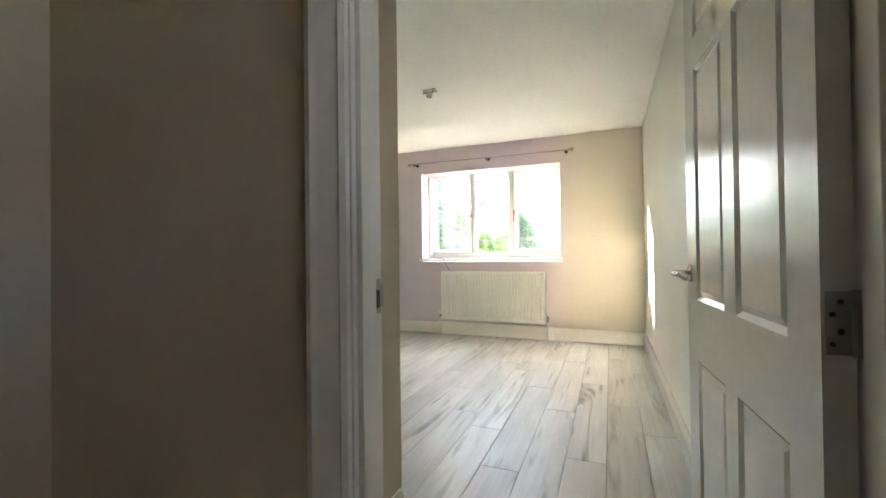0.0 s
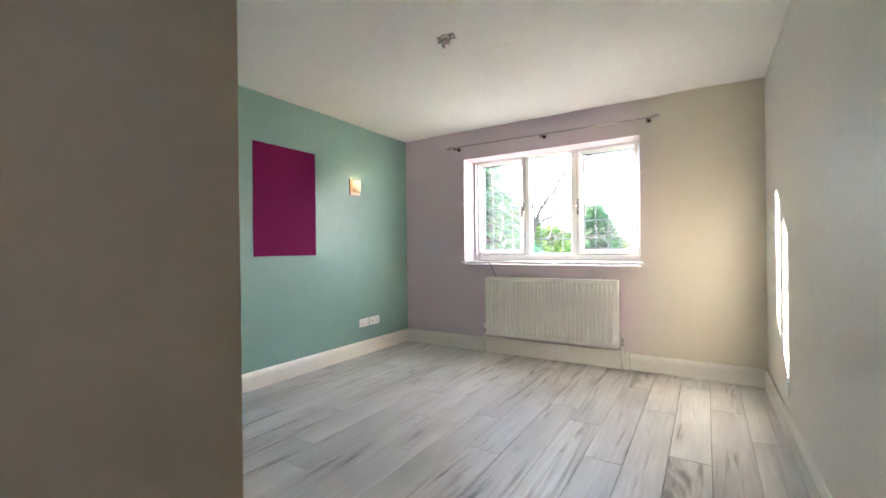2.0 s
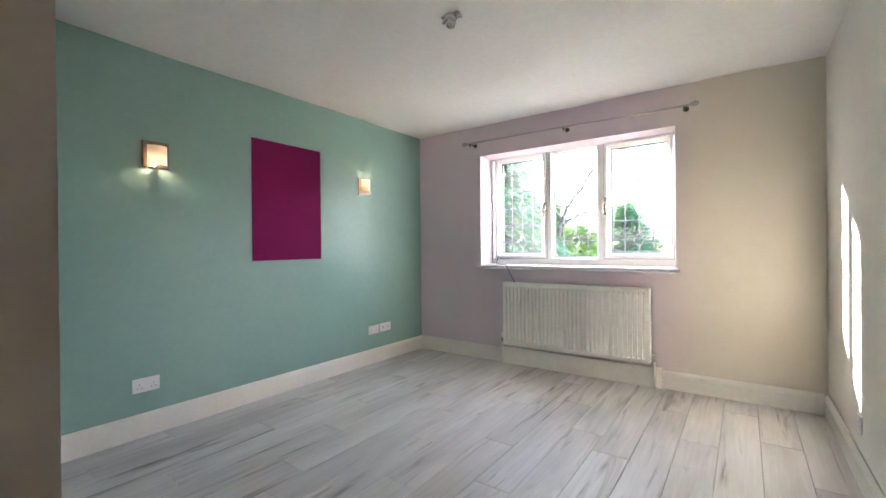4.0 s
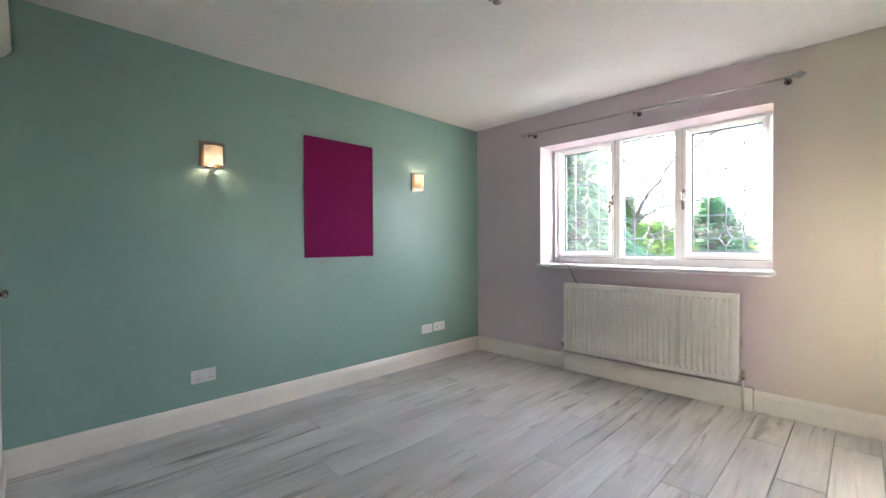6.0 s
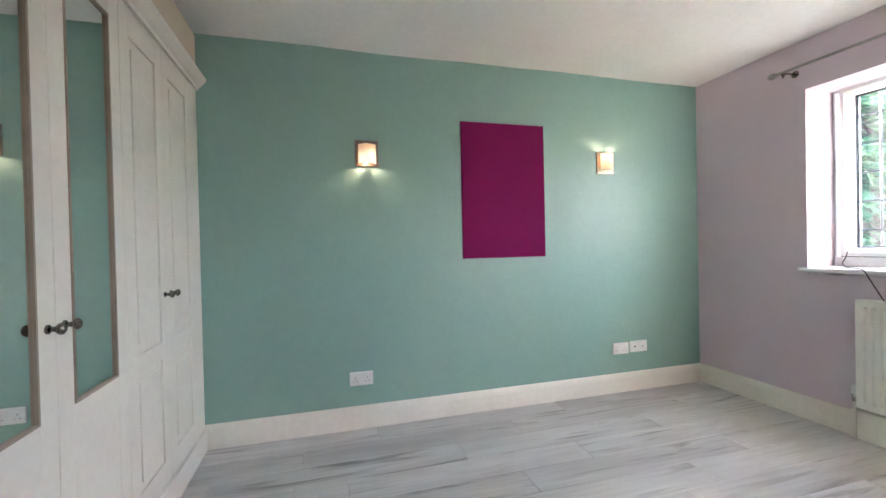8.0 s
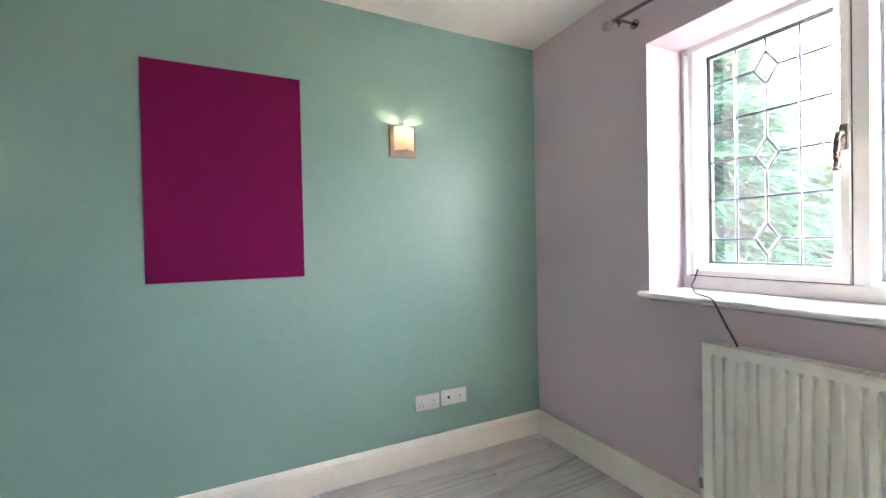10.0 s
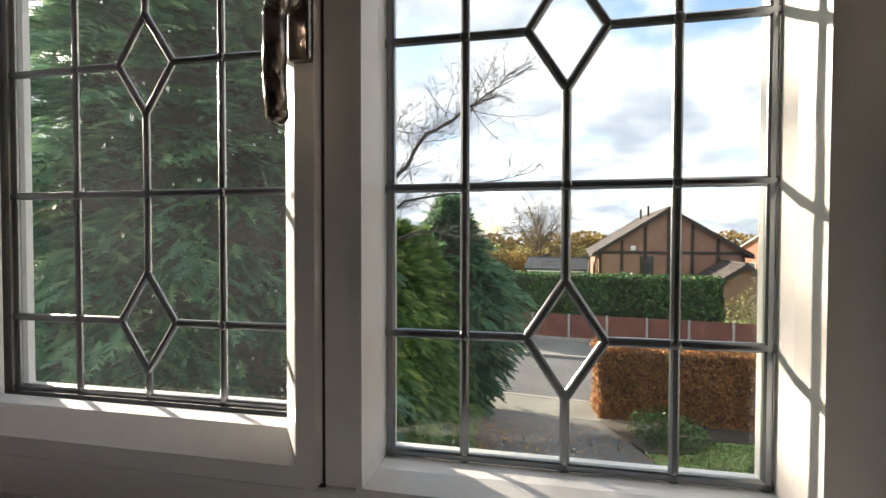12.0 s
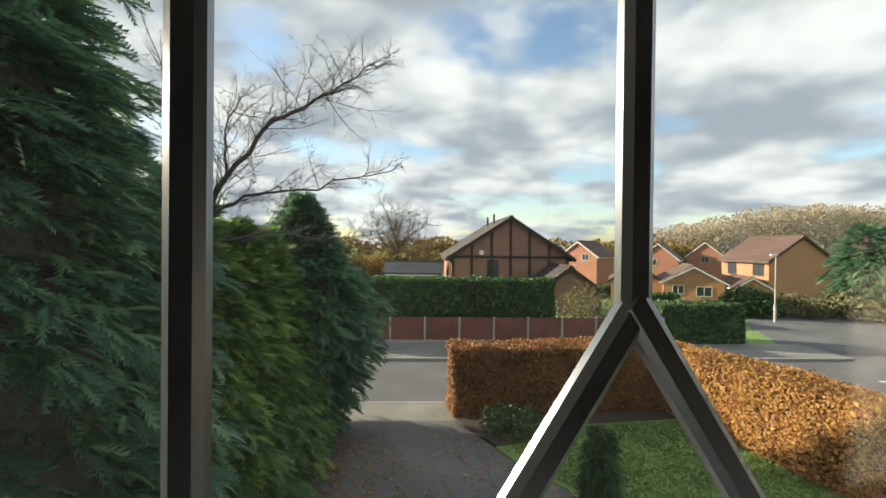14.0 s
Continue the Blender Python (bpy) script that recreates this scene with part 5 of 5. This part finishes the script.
# houses
def house(name, label, x, y, turn, w, length, eave, apex, wall, roofm, bargem, front=(), side=(), timbers=False, over=0.35, z=GZ, chimney=False):
    """A gabled house. Its gable faces -y in its own axes, the ridge runs along +y. Openings: (x, z, w, h) on the gable, and along the -x side."""
    hs = thing(name, label, "house", pose(x, y, z, 0, 0, turn))
    bm = bmesh.new()
    prism(bm, [(-w / 2, -2.7), (w / 2, -2.7), (w / 2, eave), (0, apex), (-w / 2, eave)], "y", 0, length)
    wl_ = part("wall", bm, wall, hs)
    sl = (apex - eave) / (w / 2)
    bm = bmesh.new()
    for s in (-1, 1):
        prism(bm, [(0, apex + 0.04), (0, apex + 0.2), (s * (w / 2 + over), eave - sl * over + 0.2), (s * (w / 2 + over), eave - sl * over + 0.04)], "y", -over * 0.8, length + over * 0.8)
    rf = part("roof", bm, roofm, hs)
    # courses of tiles as low steps
    bm = bmesh.new()
    nrow = int(math.hypot(w / 2 + over, sl * (w / 2 + over)) / 0.34)
    for s in (-1, 1):
        for k in range(nrow):
            u0, u1 = (w / 2 + over) * k / nrow, (w / 2 + over) * (k + 1) / nrow
            za, zb = apex + 0.2 - sl * u0, apex + 0.2 - sl * u1
            prism(bm, [(s * u0, za + 0.005), (s * u1, zb + 0.045), (s * u1, zb + 0.004), (s * u0, za + 0.001)], "y", -over * 0.8, length + over * 0.8)
    part("tiles", bm, roofm, rf)
    bm = boxes((-0.12, 0.12, -over * 0.8, length + over * 0.8, apex + 0.16, apex + 0.27))
    part("ridge", bm, roofm, rf)
    bm = bmesh.new()
    for s in (-1, 1):
        prism(bm, [(0, apex + 0.12), (0, apex - 0.10), (s * (w / 2 + over), eave - sl * over - 0.10), (s * (w / 2 + over), eave - sl * over + 0.12)], "y", -over * 0.8 - 0.03, -over * 0.8)
    part("barge_board", bm, bargem, hs)
    for s in (-1, 1):
        part("gutter", boxes((s * (w / 2 + over) - 0.06, s * (w / 2 + over) + 0.06, 0, length, eave - sl * over - 0.06, eave - sl * over + 0.04)), bargem, hs)
    for row, onside in ((front, False), (side, True)):
        for ox, oz, ow, oh in row:
            def bx(a0, a1, d0, d1, z0, z1):
                return (-w / 2 - d1, -w / 2 - d0, a0, a1, z0, z1) if onside else (a0, a1, -d1, -d0, z0, z1)
            wd = part("window", boxes(bx(ox - ow / 2, ox + ow / 2, -0.02, 0.02, oz, oz + oh)), PANE, hs, "dark window pane")
            t = 0.07
            part("window_frame", boxes(bx(ox - ow / 2 - t, ox - ow / 2, -0.02, 0.05, oz - t, oz + oh + t), bx(ox + ow / 2, ox + ow / 2 + t, -0.02, 0.05, oz - t, oz + oh + t), bx(ox - ow / 2, ox + ow / 2, -0.02, 0.05, oz + oh, oz + oh + t), bx(ox - ow / 2, ox + ow / 2, -0.02, 0.07, oz - t, oz), bx(ox - 0.03, ox + 0.03, -0.02, 0.045, oz, oz + oh)), bargem if bargem is WHITEP else TIMBER, wd)
    if timbers:
        def top_at(px):
            return apex - sl * abs(px) - 0.05
        for px in (-w / 2 + 0.12, -3.15, -1.55, 0.0, 1.55, 3.15, w / 2 - 0.12):
            part("timber", boxes((px - 0.11, px + 0.11, -0.05, 0.02, 0.0, top_at(px))), TIMBER, hs, "dark stained timber post")
        part("timber", boxes((-w / 2, w / 2, -0.055, 0.02, eave - 0.12, eave + 0.10)), TIMBER, hs, "dark stained timber rail")
        part("timber", boxes((-w / 2, w / 2, -0.055, 0.02, eave - 2.3, eave - 2.1)), TIMBER, hs, "dark stained timber rail")
        part("alarm_box", boxes((-2.55, -2.2, -0.12, 0.0, eave + 0.15, eave + 0.5), bevel=0.02), WHITEP, hs, "white alarm box")
    if chimney:
        for cy in (length * 0.3, length * 0.55):
            part("flue_pipe", tube(bmesh.new(), (-0.6, cy, apex - 0.6), (-0.6, cy, apex + 0.75), 0.10), TIMBER, hs, "dark roof vent pipe")
    return hs


house("timbered_house", "brown brick house with a dark half-timbered gable", 9.2, 38.0, -7.2, 9.6, 17.0, 3.85, 6.95, BRICK, ROOF, TIMBER, [(-1.45, 2.05, 0.75, 1.45)], [(1.5, 2.2, 1.2, 1.3), (4.5, 2.2, 1.2, 1.3)], True, 0.45, GZ, True)
house("brick_annexe", "low brick annexe with a dark tiled roof", 11.9, 33.0, -7.2, 4.6, 5.6, 1.5, 3.15, BRICK, ROOF, TIMBER)
house("low_outbuilding", "low grey roofed outbuilding beyond the hedge", 4.6, 46.0, 80, 5.0, 5.0, 2.1, 2.9, BRICK, ROOF3, WHITEP)
house("brick_house", "red brick house with a red tiled roof", 31.4, 70.0, -50, 6.2, 8.0, 3.3, 5.6, BRICK3, ROOF2, WHITEP, [(-1.2, 0.4, 1.3, 1.2), (1.2, 2.6, 1.0, 1.0)], [(3, 2.0, 1.0, 1.0)])
house("brick_house", "red brick house with a slate grey roof", 49.6, 75.0, -42, 6.6, 10.0, 2.7, 5.5, BRICK3, ROOF3, WHITEP, [(-0.8, 1.6, 1.2, 1.1)], [(2, 1.2, 1.3, 1.2), (6, 1.2, 1.3, 1.2)])
house("brick_house", "red brick house with a brown tiled roof", 62.0, 78.0, -42, 6.0, 10.0, 3.3, 5.9, BRICK3, ROOF2, WHITEP, [(0, 2.0, 1.2, 1.2)])
house("bungalow", "orange brick bungalow with a dark brown roof", 36.0, 50.0, -32, 6.4, 9.0, 0.65, 2.45, BRICK2, ROOF2, WHITEP, [(-1.6, -0.75, 1.1, 0.95), (1.1, -0.95, 1.5, 1.05)])
house("bungalow", "orange brick bungalow partly behind a hedge", 31.2, 54.0, -32, 6.0, 9.0, 0.5, 2.3, BRICK2, ROOF2, TIMBER, [(-1.2, -0.8, 1.2, 0.95)])
house("large_brick_house", "large orange brick house with a brown tiled roof", 46.5, 46.0, 0, 8.8, 6.5, 3.35, 6.1, BRICK2, ROOF2, TIMBER, [], [(1.3, 1.7, 1.3, 1.25), (4.9, 1.7, 1.1, 1.25), (1.5, -0.9, 1.8, 1.2)])
house("brick_porch", "small orange brick porch with a tiled gable roof", 40.5, 46.5, -20, 3.4, 4.5, 0.35, 1.35, BRICK2, ROOF2, WHITEP, [(-0.4, -1.2, 0.9, 1.4)])

rs = np.random.RandomState(63)
m_ = 70
cx_, cy_, rad_ = -70 + rs.rand(m_) * 155, 104 + rs.rand(m_) * 14, 3.0 + rs.rand(m_) * 3.0
top_, w = 4.0 + rs.rand(m_) * 2.4, rs.randint(0, m_, 14000)
dirs = rs.normal(size=(14000, 3))
dirs /= np.linalg.norm(dirs, axis=1)[:, None]
pos = np.stack([cx_[w] + dirs[:, 0] * rad_[w], cy_[w] + dirs[:, 1] * rad_[w], top_[w] * 0.6 + dirs[:, 2] * top_[w] * 0.45], 1)
pos[:, 2] = np.maximum(pos[:, 2], 0.2) + GZ
tagged(part("far_trees", leaves_mesh("far_trees", pos, dirs, 0.8, rs, "spray", -0.5), GOLD), "golden brown far trees on the horizon", "woodland", "", "stuff")
hedge("far_hedge", "rough olive hedge between the far gardens", -14.0, 17.0, 0.0, 2.0, 2.6, 7000, 0.28, SHRUB, 64, pose(-6.0, 66.0, GZ), 0.25)
hedge("far_hedge", "rough olive hedge before the brick houses", 0.0, 30.0, 0.0, 2.0, 1.5, 6000, 0.25, HEDGE, 65, pose(19.0, 60.0, GZ - 2.15, 0, 0, -8), 0.2)

# lamp post
post = thing("street_lamp", "slim pale steel street lamp", "street lamp", pose(23.9, 28.6, GZ - 0.02))
part("column", tube(tube(bmesh.new(), (0, 0, -0.2), (0, 0, 1.1), 0.085), (0, 0, 1.1), (0, 0, 4.3), 0.05, 0.035), CONCRETE, post)
part("lantern", boxes((-0.42, 0.08, -0.08, 0.08, 4.28, 4.40), bevel=0.03), WHITEP, post, "pale lantern head")

# fallen leaves
rs = np.random.RandomState(71)
n_ = 2600
px = np.where(rs.rand(n_) < 0.45, -2.6 + np.abs(rs.normal(size=n_)) * 0.9, 1.6 + rs.normal(size=n_) * 1.5)
py = 9.0 + rs.rand(n_) * 7.0
pos = np.stack([px, py, np.full(n_, GZ + 0.045)], 1)
nrm = np.tile((0.0, 0.0, 1.0), (n_, 1)) + 0.2 * rs.normal(size=(n_, 3))
nrm /= np.linalg.norm(nrm, axis=1)[:, None]
tagged(part("fallen_leaves", leaves_mesh("fallen_leaves", pos, nrm, 0.045, rs), BEECH), "brown fallen leaves on drive and lawn", "fallen leaves", "", "stuff")

# lawn grass
n_ = 22000
px, py = 1.6 + rs.rand(n_) * 5.4, 9.0 + rs.rand(n_) * 6.9
ok = (px > np.interp(py, (9, 12.9, 13.8, 14.7, 16), (2.5, 2.2, 1.65, 1.35, 1.9))) & (py < 15.5)
pos = np.stack([px, py, np.full(n_, GZ + 0.05)], 1)[ok]
nrm = rs.normal(size=(len(pos), 3)) * (1, 1, 0.3)
nrm /= np.linalg.norm(nrm, axis=1)[:, None]
tagged(part("grass", leaves_mesh("grass", pos, nrm, 0.035, rs), BLADE), "short green grass on the lawn", "grass", "", "stuff")
